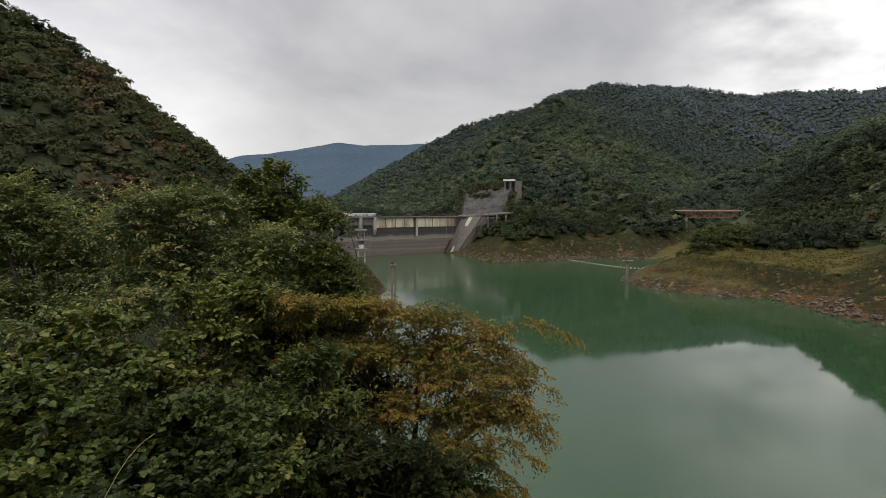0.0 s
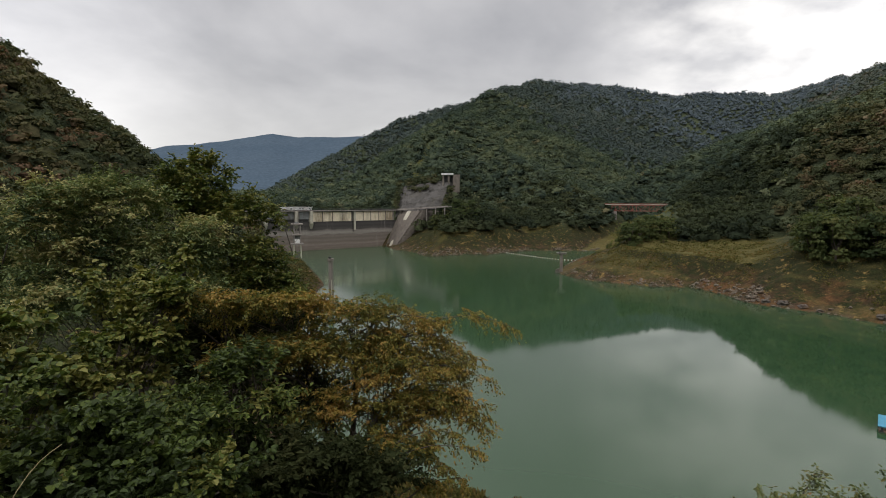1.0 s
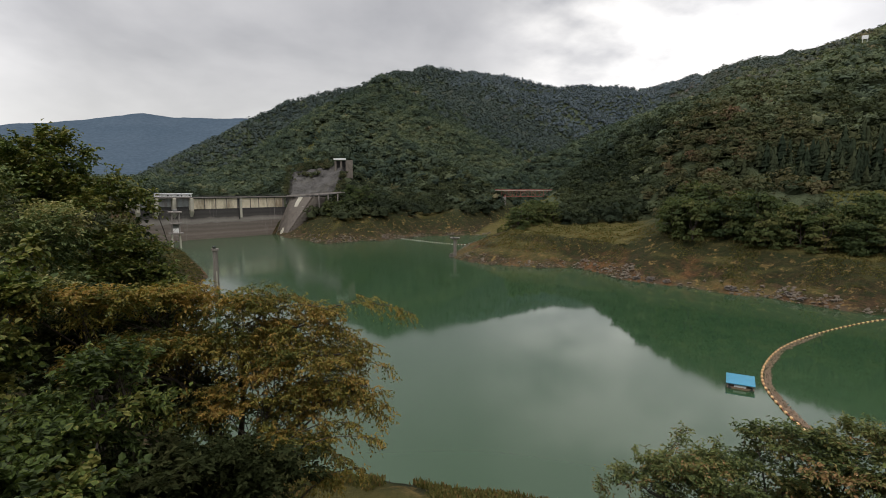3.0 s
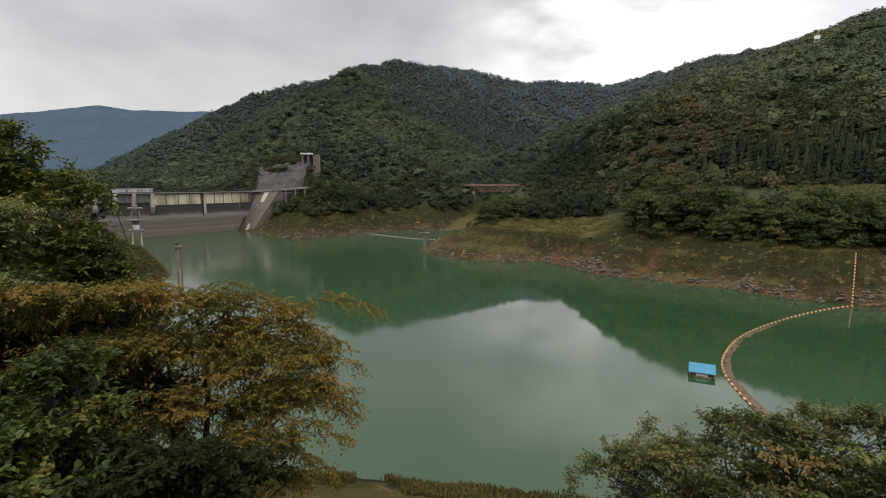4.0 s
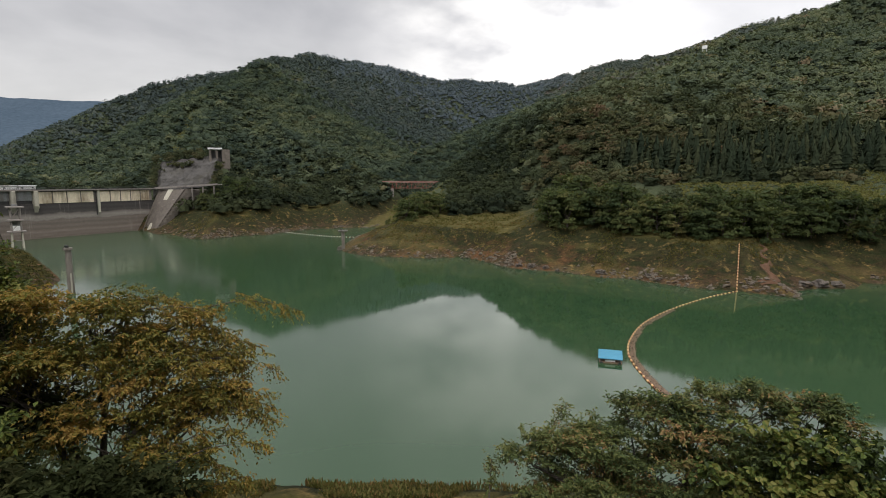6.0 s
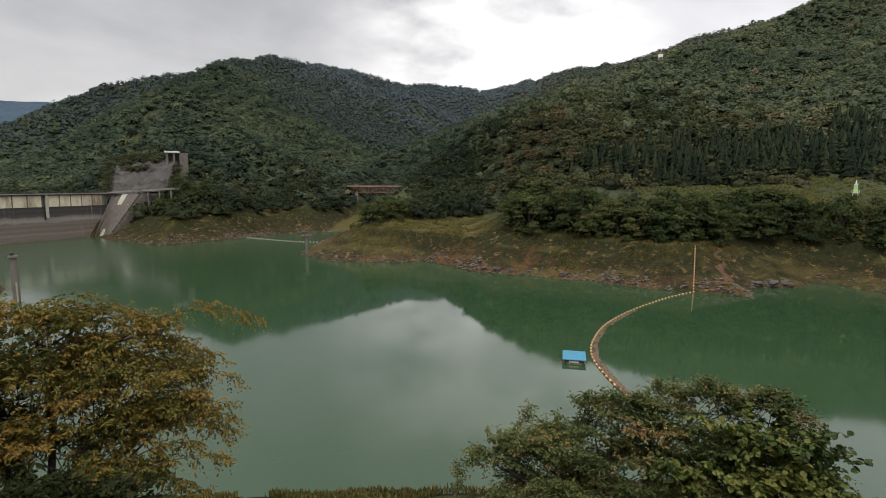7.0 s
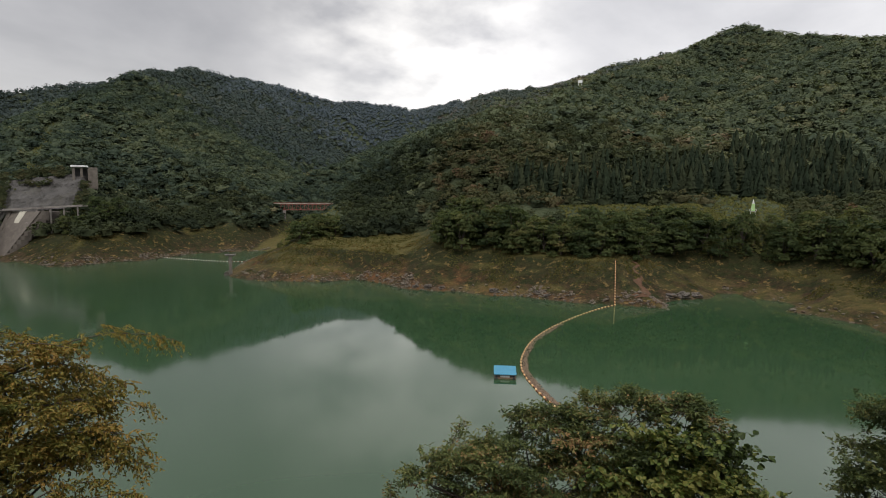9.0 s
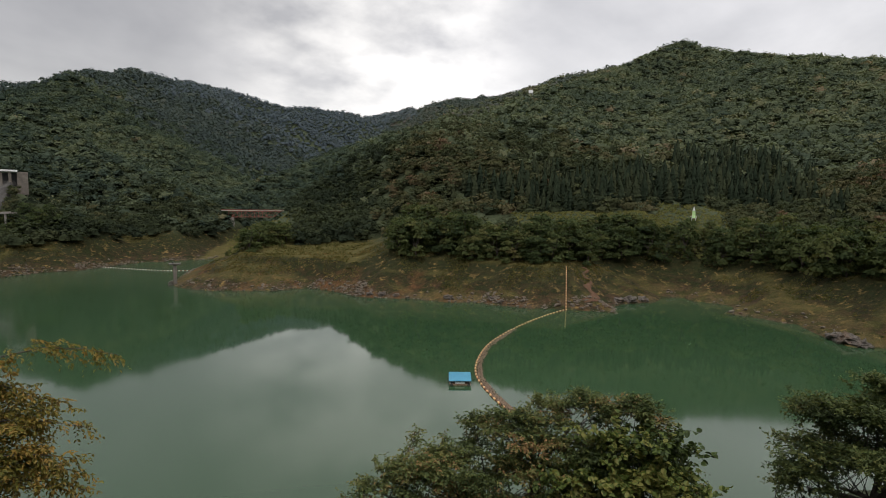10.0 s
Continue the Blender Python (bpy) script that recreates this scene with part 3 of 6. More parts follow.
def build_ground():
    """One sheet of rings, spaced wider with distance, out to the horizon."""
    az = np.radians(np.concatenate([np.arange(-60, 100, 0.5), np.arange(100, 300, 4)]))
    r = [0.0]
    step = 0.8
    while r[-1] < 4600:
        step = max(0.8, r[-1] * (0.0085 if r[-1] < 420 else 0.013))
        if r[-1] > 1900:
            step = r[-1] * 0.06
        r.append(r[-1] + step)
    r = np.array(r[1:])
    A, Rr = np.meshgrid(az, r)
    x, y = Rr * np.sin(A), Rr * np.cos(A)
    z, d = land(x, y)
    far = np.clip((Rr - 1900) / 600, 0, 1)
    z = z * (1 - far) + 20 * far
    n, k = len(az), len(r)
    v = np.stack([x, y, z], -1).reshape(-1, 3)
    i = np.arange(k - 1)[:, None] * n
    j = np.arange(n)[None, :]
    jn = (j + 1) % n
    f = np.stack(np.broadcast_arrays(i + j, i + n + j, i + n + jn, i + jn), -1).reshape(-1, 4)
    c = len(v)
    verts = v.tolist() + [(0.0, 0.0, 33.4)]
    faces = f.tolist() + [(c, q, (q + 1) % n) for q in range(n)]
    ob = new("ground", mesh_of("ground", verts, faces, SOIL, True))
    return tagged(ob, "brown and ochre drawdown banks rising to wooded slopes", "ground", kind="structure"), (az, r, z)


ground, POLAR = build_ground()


def build_water():
    bm = bmesh.new()
    bmesh.ops.create_grid(bm, x_segments=24, y_segments=24, size=330)
    bmesh.ops.translate(bm, verts=bm.verts, vec=(80, 170, 0))
    me = bpy.data.meshes.new("water")
    bm.to_mesh(me)
    bm.free()
    me.materials.append(WATER)
    return tagged(new("water", me), "still milky green reservoir water with mirrored hills", "water", kind="structure")


build_water()


def build_far_mountain():
    """The mountains far down the valley, haze painted blue into their colour: a ridge with a near and a far slope."""
    tops = [(-60, 4.6), (-45, 5.2), (-34, 4.4), (-23.9, 4.3), (-20.7, 5.3), (-18, 5.6), (-15.7, 6.0), (-11.1, 6.9), (-8.7, 6.65), (-3.9, 6.8), (2, 7.2), (10, 6.6), (24, 6.0)]
    az = np.arange(-60, 24.01, 0.25)
    el = np.interp(az, [a for a, _ in tops], [e for _, e in tops])
    verts, faces = [], []
    rows = [(2500, 0.0), (2750, 0.22), (3000, 0.45), (3250, 0.66), (3500, 0.85), (3700, 1.0), (3950, 0.8), (4300, 0.3)]
    for q, (r, k) in enumerate(rows):
        x, y = r * np.sin(np.radians(az)), r * np.cos(np.radians(az))
        full = 3700 * np.tan(np.radians(el))
        z = EYE + full * k * (1 + 0.16 * (1 - k) * fbm(x, y, 420, 21)) + 4 * fbm(x, y, 90, 23)
        verts += np.stack([x, y, z], -1).tolist()
    n = len(az)
    for q in range(len(rows) - 1):
        for j in range(n - 1):
            faces.append((q * n + j, q * n + j + 1, (q + 1) * n + j + 1, (q + 1) * n + j))
    # base colour carries the blue of the haze
    m = surface("haze_blue_distant_forest", (0.057, 0.083, 0.113), (0.077, 0.105, 0.137), 0.004, 1.0, bump=0.2, dist=6.0, spec=0.0)
    tagged(new("far_mountains", mesh_of("far_mountains", verts, faces, m, True)), "wooded mountains far down the valley, coloured blue with painted haze", "mountain", kind="structure")


build_far_mountain()


# ---- woods ----
def unit(v):
    return v / np.maximum(np.linalg.norm(v, axis=-1, keepdims=True), 1e-9)


def tone_mesh(name, tris, tone, mat, normals=None):
    v = np.asarray(tris, float).reshape(-1, 3)
    n = len(v) // 3
    me = bpy.data.meshes.new(name)
    me.vertices.add(len(v)); me.loops.add(len(v)); me.polygons.add(n)
    me.vertices.foreach_set("co", v.ravel())
    me.loops.foreach_set("vertex_index", np.arange(len(v), dtype=np.int32))
    me.polygons.foreach_set("loop_start", np.arange(0, len(v), 3, dtype=np.int32))
    at = me.attributes.new("tone", "FLOAT", "FACE")
    at.data.foreach_set("value", np.broadcast_to(tone, n).astype(np.float32))
    me.materials.append(mat)
    if normals is not None:
        soft_normals(me, normals)
    me.update()
    return me


def dome(rng, segs, rings, rough, centre=(0, 0, 0), scale=(1, 1, 1), soft=0.5):
    """Uneven dome of leaves: triangles with the normals of a soft mound."""
    rows = []
    for e in rings:
        e = radians(e)
        turn = rng.uniform(0, 2 * np.pi)
        ang = turn + 2 * np.pi * (np.arange(segs) + rng.uniform(-0.25, 0.25, segs)) / segs
        k = rng.uniform(1 - rough, 1 + rough, segs)
        rows.append(np.stack([np.cos(ang) * math.cos(e) * k, np.sin(ang) * math.cos(e) * k, math.sin(e) * k], 1))
    top = np.array([rng.uniform(-0.1, 0.1), rng.uniform(-0.1, 0.1), rng.uniform(0.95, 1.1)])
    v = np.concatenate(rows + [top[None]])
    f = []
    for q in range(len(rings) - 1):
        for j in range(segs):
            a, b, c, d = q * segs + j, q * segs + (j + 1) % segs, (q + 1) * segs + (j + 1) % segs, (q + 1) * segs + j
            f += [(a, b, c), (a, c, d)]
    q = (len(rings) - 1) * segs
    f += [(q + j, q + (j + 1) % segs, len(v) - 1) for j in range(segs)]
    f = np.array(f)
    fn = np.cross(v[f[:, 1]] - v[f[:, 0]], v[f[:, 2]] - v[f[:, 0]])
    n = np.zeros_like(v)
    for k in range(3):
        np.add.at(n, f[:, k], fn)
    n = unit(unit(n) * (1 - soft) + unit(v) * soft + np.array([0, 0, 0.7]))
    v = v * np.array(scale) + np.array(centre)
    return v[f], n[f]


def tufts(rng, count, size, reach=(0.92, 1.12), low=-0.2, centre=(0, 0, 0), scale=(1, 1, 1)):
    """Leaf sprays that stand off a dome and break its outline."""
    o = unit(rng.normal(size=(count, 3)))
    o[:, 2] = np.where(o[:, 2] < low, -o[:, 2], o[:, 2])
    p = (o * rng.uniform(*reach, (count, 1))) * np.array(scale) + np.array(centre)
    nrm = unit(o * 0.9 + np.array([0, 0, 0.25]) + rng.normal(size=(count, 3)) * 0.25)
    u = unit(np.cross(nrm, rng.normal(size=(count, 3))))
    v = np.cross(nrm, u)
    k = size * rng.uniform(0.6, 1.4, (count, 1))
    t = np.stack([p + u * k, p - u * 0.6 * k + v * 0.8 * k, p - u * 0.5 * k - v * 0.9 * k], 1)
    n = unit(o * 0.8 + np.array([0, 0, 0.6]) + rng.normal(size=(count, 3)) * 0.15)
    return t, np.repeat(n[:, None], 3, 1)


def joined(*pieces):
    return np.concatenate([t for t, _ in pieces]), np.concatenate([n for _, n in pieces])


def near_crown(rng):
    """Crown of leafy lobes round and over one another, about a dark heart."""
    out = [dome(rng, 6, (-20, 35), 0.2, (0, 0, 0), (0.55, 0.55, 0.5))]
    for q in range(9):
        a = 2.4 * q + rng.uniform(-0.4, 0.4)
        h = rng.uniform(-0.05, 0.72) if q else 0.78
        s = (0.74 - 0.55 * max(h - 0.2, 0)) * rng.uniform(0.7, 1.1) if q else 0.1
        c, w = (s * math.cos(a), s * math.sin(a), h), rng.uniform(0.26, 0.44)
        out.append(tufts(rng, 22, 0.105, (0.55, 1.15), -0.35, c, (w, w, w * 0.66)))
    return joined(*out)


def mid_crown(rng):
    out = [dome(rng, 6, (-20, 35), 0.22, (0, 0, 0), (0.6, 0.6, 0.5))]
    out.append(tufts(rng, 30, 0.165, (0.7, 1.05), -0.15, (0, 0, 0.05), (0.9, 0.9, 0.85)))
    for q in range(2):
        a = 3.1 * q + rng.uniform(-0.8, 0.8)
        w = rng.uniform(0.4, 0.5)
        out.append(tufts(rng, 8, 0.15, (0.6, 1.1), -0.15, (0.6 * math.cos(a), 0.6 * math.sin(a), rng.uniform(0.1, 0.5)), (w, w, w * 0.8)))
    return joined(*out)


def far_crown(rng):
    return joined(dome(rng, 5, (-20,), 0.22, (0, 0, 0), (0.7, 0.7, 0.55)), tufts(rng, 15, 0.25, (0.65, 1.05), -0.1, (0, 0, 0.05), (0.95, 0.95, 0.8)))


def conifer_template(rng, tiers, cards):
    """Unit cedar: narrow cone of drooping tufts, one high."""
    tris, nrm = [], []
    for t in range(tiers):
        h0 = 0.10 + 0.84 * t / tiers
        w = 0.155 * (1 - h0) ** 0.8 + 0.012
        for c in range(cards):
            a = 2 * np.pi * (c + rng.uniform(-0.4, 0.4)) / cards + t
            u = np.array([math.cos(a), math.sin(a), 0])
            v = np.array([-math.sin(a), math.cos(a), 0])
            k = w * rng.uniform(0.75, 1.25)
            h = h0 + rng.uniform(-0.03, 0.03)
            tris.append([np.array([0, 0, h + 0.17]), u * k - v * k * 0.8 + np.array([0, 0, h - 0.05]), u * k + v * k * 0.8 + np.array([0, 0, h - 0.02])])
            n = unit(u + np.array([0, 0, 0.55]))
            nrm.append([n, unit(n - v * 0.4), unit(n + v * 0.4)])
    return np.array(tris), np.array(nrm)


def soft_normals(me, normals):
    """Shade leaf sprays with the normals of the crown that they belong to."""
    me.polygons.foreach_set("use_smooth", np.ones(len(me.polygons), bool))
    at = me.attributes.new("custom_normal", "FLOAT_VECTOR", "CORNER")
    at.data.foreach_set("vector", np.ascontiguousarray(normals, np.float32).ravel())


def woods(name, label, spots, templates, mat, tall, wide, tones, seed):
    """Many trees in one mesh: spots are feet on the ground, tall and wide the crowns' sizes."""
    rng = np.random.default_rng(seed)
    verts, norms, tone = [], [], []
    pick = rng.integers(0, len(templates), len(spots))
    for k, (tpl, nrm) in enumerate(templates):
        m = pick == k
        if not m.any():
            continue
        p, h, w = spots[m], tall[m], wide[m]
        a = rng.uniform(0, 2 * np.pi, len(p))
        ca, sa = np.cos(a)[:, None, None], np.sin(a)[:, None, None]
        t, n = tpl[None], nrm[None]
        x = (t[..., 0] * ca - t[..., 1] * sa) * w[:, None, None] + p[:, 0, None, None]
        y = (t[..., 0] * sa + t[..., 1] * ca) * w[:, None, None] + p[:, 1, None, None]
        z = t[..., 2] * h[:, None, None] + p[:, 2, None, None]
        verts.append(np.stack([x, y, z], -1).reshape(-1, 3))
        norms.append(np.stack(np.broadcast_arrays(n[..., 0] * ca - n[..., 1] * sa, n[..., 0] * sa + n[..., 1] * ca, n[..., 2]), -1).reshape(-1, 3))
        tone.append(np.repeat(tones[m], tpl.shape[0]))
    me = tone_mesh(name, np.concatenate(verts), np.concatenate(tone), mat, np.concatenate(norms))
    return tagged(new(name, me), label, "woods", kind="stuff")


def horizon_rows():
    """How high the land before each place hides what lies behind it, as seen from the camera."""
    az, r, z = POLAR
    el = (z - EYE + 6) / r[:, None]
    el[r < 150] = -9.0
    run = np.maximum.accumulate(el, axis=0)
    return az, r, run


def clear_of(x, y):
    """Where trees stand: not on the dam, the rock face, the tower's clearing or the valley bridge."""
    ok = ~((x > -14) & (x < 34 - (y - 398) * 0.1) & (y > 399) & (y < 442))
    ok &= ~((x > 6) & (x < 44 + (y - 424) * 0.75) & (y > 422) & (y < 470))
    ok &= ~((np.abs(x - 60) < 12) & (np.abs(y - 444) < 9))
    a, r = np.degrees(np.arctan2(x, y)), np.hypot(x, y)
    # the grassy streak above the sprayed slope
    ok &= ~((np.abs(a - 3.5 - (r - 540) * 0.016) < 0.33) & (r > 520) & (r < 650))
    ok &= ~((a > 19) & (a < 41.5 - (r - 215) * 0.012) & (r < TERRACE(a) + 2))
    ok &= ~((edge_distance(x, y, STREAM, False)[0] < 15) & (np.hypot(x, y) < 480))
    ok &= ~((np.abs(np.degrees(np.arctan2(x, y)) - 27.1) < 2.3) & (np.hypot(x, y) > 395) & (np.hypot(x, y) < 512))
    ok &= ~((np.degrees(np.arctan2(x, y)) > 68.6) & (np.degrees(np.arctan2(x, y)) < 75) & (np.hypot(x, y) > 268) & (np.hypot(x, y) < 338))
    # the gap in which the bridge shows
    sight = (land(x, y)[0] + 8 > EYE - 0.019 * r) & (a > 24.4) & (a < 30.2) & (r < 447)
    sight |= (land(x, y)[0] + 14 > EYE - 0.017 * r) & (a > 68.8) & (a < 75.5) & (r < 287)
    return ok & ~sight


def is_conifer(x, y, z):
    """The cedar plantation: a band along the foot of the mountain on the right bank, thinning out upwards."""
    az, r = np.degrees(np.arctan2(x, y)), np.hypot(x, y)
    up = np.degrees(np.arctan2(z - EYE, r))
    top = np.interp(az, [48, 52, 58, 64, 70, 75, 79, 84], [0.8, 2.6, 3.5, 3.4, 3.8, 3.4, 2.4, 1.2]) + 2.2 * value_noise(x, y, 45, 31)
    foot = np.interp(az, [48, 56, 70, 76, 84], [0.6, -0.4, 0.6, 0.2, -1.0])
    return (az > 48 + 2 * value_noise(x, y, 30, 33)) & (az < 84) & (r > 294) & (up > foot) & (up < top) & (value_noise(x, y, 55, 35) > -0.62)


def canopy_line(az):
    """How high the woods before the meadow strip reach, in degrees above the eye's level."""
    return np.interp(az, [42.0, 43.5, 47.0, 51.5, 57.0, 63.0, 67.5, 69.0], [-3.2, -2.0, -0.9, -0.25, -0.35, -0.2, -0.7, -2.8])


def in_strip(x, y):
    """The strip of meadow between the shore woods and the cedars."""
    az, r = np.degrees(np.arctan2(x, y)), np.hypot(x, y)
    return (az > 54 + value_noise(x, y, 12, 37)) & (az < 70) & (r > 279) & (r < 297)


def scatter():
    rng = np.random.default_rng(4)
    az, r, run = horizon_rows()
    out = []
    for r0, r1, cell in ((294, 560, 4.7), (330, 430, 6.4), (190, 430, 7.4), (430, 560, 6.9), (560, 800, 6.9), (800, 1150, 7.8), (1150, 2000, 11.0)):
        g = np.arange(-r1, r1, cell)
        x, y = np.meshgrid(g, g)
        x = x.ravel() + rng.uniform(-0.42, 0.42, x.size) * cell
        y = y.ravel() + rng.uniform(-0.42, 0.42, y.size) * cell
        a, d0 = np.degrees(np.arctan2(x, y)), np.hypot(x, y)
        m = (d0 >= r0) & (d0 < r1) & (a > (-46 if cell != 6.4 else 41)) & (a < (98 if cell != 6.4 else 52))
        x, y, a, d0 = x[m], y[m], a[m], d0[m]
        z, d = land(x, y)
        # kept only where the camera sees it over what lies before it
        ai = np.clip(np.searchsorted(np.degrees(az), a), 0, len(az) - 1)
        ri = np.clip(np.searchsorted(r, d0 * 0.985) - 1, 0, len(r) - 1)
        seen = (z - EYE + 12) / d0 > run[ri, ai] - 0.085
        cedar = is_conifer(x, y, z)
        if cell == 4.7:
            m = cedar & (d0 < 560) & (rng.uniform(size=len(x)) < 0.72 + 0.3 * value_noise(x, y, 24, 39))
            out.append(np.stack([x[m], y[m], z[m], np.full(m.sum(), cell)], 1))
            continue
        seen &= ~(cedar & (rng.uniform(size=len(x)) < 0.66 + 0.4 * value_noise(x, y, 30, 38))) & ~in_strip(x, y)
        m = seen & (d > np.where(x < 110, 19, 27) + 3 * value_noise(x, y, 18, 41)) & (z > 12.0) & clear_of(x, y)
        out.append(np.stack([x[m], y[m], z[m], np.full(m.sum(), cell)], 1))
    return np.concatenate(out)


TREES = scatter()
rng = np.random.default_rng(8)
NEAR_CROWNS = [near_crown(rng) for _ in range(8)]
MID_CROWNS = [mid_crown(rng) for _ in range(10)]
FAR_CROWNS = [far_crown(rng) for _ in range(10)]
CEDARS = [conifer_template(rng, 12, 6) for _ in range(6)]
con = TREES[:, 3] == 4.7
dist = np.hypot(TREES[:, 0], TREES[:, 1])
band = dist * (1 + 0.12 * rng.uniform(-1, 1, len(TREES)))
size = TREES[:, 3] * rng.uniform(0.6, 0.92, len(TREES)) * np.where(rng.uniform(size=len(TREES)) < 0.12, 1.2, 1.0)
# tree sizes capped so the camera sees the bridge and meadow strip above them
bear = np.degrees(np.arctan2(TREES[:, 0], TREES[:, 1]))
room = EYE + dist * np.tan(np.radians(canopy_line(bear))) - TREES[:, 2]
size = np.where((bear > 24) & (bear < 30.5) & (dist < 450), np.minimum(size, np.maximum((EYE - 0.021 * dist - TREES[:, 2]) / 2.6, 0.9)), size)
size = np.where((bear > 50) & (bear < 69) & (dist < 290) & ~con, np.minimum(size, np.maximum(room / 2.1, 0.8)), size)
# the first rows above the bare banks stand singly
edge = edge_distance(TREES[:, 0], TREES[:, 1], SHORE)[0]
single = (edge < 52) & (dist < 350) & (TREES[:, 0] > 60) & ~con
single &= np.cumsum(single) <= 210
SHORE_SPOTS = [(x, y, z, s) for (x, y, z, _), s in zip(TREES[single], size[single] * 1.12)]
SHORE_SPOTS += [(x, y, float(land([x], [y])[0][0]), r) for x, y, r in ((41, 391, 5.0), (48, 385, 5.4), (55, 383, 5.6), (61, 389, 5.8), (68, 394, 5.6), (48, 397, 5.2), (58, 400, 6.0), (73, 388, 5.2))]
for a, r, s in ((24.3, 340, 2.2), (29.5, 296, 2.0), (24.9, 332, 1.3), (40.5, 262, 1.4), (24.4, 316, 1.5), (29.5, 312, 1.7)):
    p = bearing(a, r)
    SHORE_SPOTS.append((p.x, p.y, float(land([p.x], [p.y])[0][0]), s))
lone = np.random.default_rng(14)
for _ in range(26):
    p = bearing(lone.uniform(68.4, 75.8), lone.uniform(252, 276))
    z, d = land([p.x], [p.y])
    if d[0] > 16:
        SHORE_SPOTS.append((p.x, p.y, float(z[0]), lone.uniform(2.4, 3.3)))
for _ in range(260):
    a, r = lone.uniform(-64, -7), lone.uniform(48, 200)
    p = bearing(a, r)
    z, d = land([p.x], [p.y])
    if d[0] > 7 and all((p.x - q[0]) ** 2 + (p.y - q[1]) ** 2 > 60 for q in SHORE_SPOTS):
        SHORE_SPOTS.append((p.x, p.y, float(z[0]), lone.uniform(2.8, 4.2) * min(1.0, 0.45 + d[0] / 40)))
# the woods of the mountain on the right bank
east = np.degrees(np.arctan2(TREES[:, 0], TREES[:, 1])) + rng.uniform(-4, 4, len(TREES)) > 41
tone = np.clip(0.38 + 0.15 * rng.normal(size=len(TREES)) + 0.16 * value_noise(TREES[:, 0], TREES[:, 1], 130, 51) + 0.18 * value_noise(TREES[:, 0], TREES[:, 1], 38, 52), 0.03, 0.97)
# slopes' light put into leaf tone: right and near-left lifted, dam mountain lowered
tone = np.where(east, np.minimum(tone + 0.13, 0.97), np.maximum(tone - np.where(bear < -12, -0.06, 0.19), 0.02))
tone = np.where(rng.uniform(size=len(TREES)) < 0.06, np.minimum(tone + 0.3, 0.97), tone)
# each farther band takes leaf colours with more haze painted in
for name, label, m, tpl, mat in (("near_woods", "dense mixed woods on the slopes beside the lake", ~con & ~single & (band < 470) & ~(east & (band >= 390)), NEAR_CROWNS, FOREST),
                            ("slope_woods", "dense mixed woods higher on the mountain slopes", ~con & (band >= 470) & ~single & (band < 880) & ~east, MID_CROWNS, HAZY_SLOPE_FOREST),
                            ("upper_woods", "mixed green and bronze woods on the mountain over the mast", ~con & (band >= 390) & ~single & (band < 880) & east, MID_CROWNS, HAZY_SLOPE_FOREST),
                            ("far_woods", "dense woods on the far mountain slopes", ~con & (band >= 880) & (band < 1350), FAR_CROWNS, HAZY_FAR_FOREST),
                            ("distant_woods", "woods on the farthest ridge of the valley, haze painted blue in their leaves", ~con & (band >= 1350), FAR_CROWNS, HAZE_BLUE_FOREST)):
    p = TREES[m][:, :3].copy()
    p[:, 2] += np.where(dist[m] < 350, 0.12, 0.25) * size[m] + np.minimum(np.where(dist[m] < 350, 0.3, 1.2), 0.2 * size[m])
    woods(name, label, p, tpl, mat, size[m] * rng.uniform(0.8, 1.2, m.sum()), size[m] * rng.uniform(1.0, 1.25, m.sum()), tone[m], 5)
p = TREES[con][:, :3].copy()
p[:, 2] -= 1
h = rng.uniform(9, 18, len(p))
woods("cedar_plantation", "dark cedar plantation on the lower mountain slope", p, CEDARS, CONIFER, h, h * 1.05, rng.uniform(0.1, 0.9, len(p)), 6)

# scrub along the rim of the rock face and on its ledges
spots = []
for _ in range(900):
    u, w = rng.uniform(-0.03, 1), rng.uniform(0, 1.06)
    if w < 0.9 + 0.08 * math.sin(u * 17) and 0.04 < u < 0.9 and not (w > 0.62 - 0.3 * (0.5 - u) and u < 0.55 and rng.uniform() < 0.16):
        continue
    a, b = Vector((11, 431, 27)).lerp(Vector((54, 425, 31)), u), Vector((15, 470, 51)).lerp(Vector((65, 449, 58)), u)
    q = a.lerp(b, w)
    if u > 0.70 and w > 0.62:
        continue
    spots.append((q.x, q.y - 1.0, q.z + 0.4))
spots = np.array(spots)
s = rng.uniform(1.0, 3.2, len(spots))
woods("slope_scrub", "green scrub growing over the sprayed concrete slope", spots, NEAR_CROWNS, FOREST, s, s, rng.uniform(0.3, 0.8, len(spots)), 9)

# open scrub in the clearing round the mast, and low growth in the ravine below the bridge
spots = []
for _ in range(260):
    d = rng.uniform(515, 655)
    q = bearing(3.5 + (d - 540) * 0.016 + rng.uniform(-0.4, 0.4), d)
    spots.append((q.x, q.y, float(land([q.x], [q.y])[0][0]) + 0.4))
for a0, a1, r0, r1, n in ((68.6, 75.4, 254, 340, 900), (54.0, 70.0, 277, 299, 900), (24.2, 30.4, 300, 505, 800)):
    for _ in range(n):
        q = bearing(rng.uniform(a0, a1), rng.uniform(r0, r1))
        spots.append((q.x, q.y, float(land([q.x], [q.y])[0][0]) + 0.3))
spots = np.array(spots)
s = rng.uniform(0.5, 1.4, len(spots))
woods("clearing_scrub", "pale low scrub in a clearing among the woods", spots, FAR_CROWNS, SCRUB, s, s, rng.uniform(0.45, 0.75, len(spots)), 10)


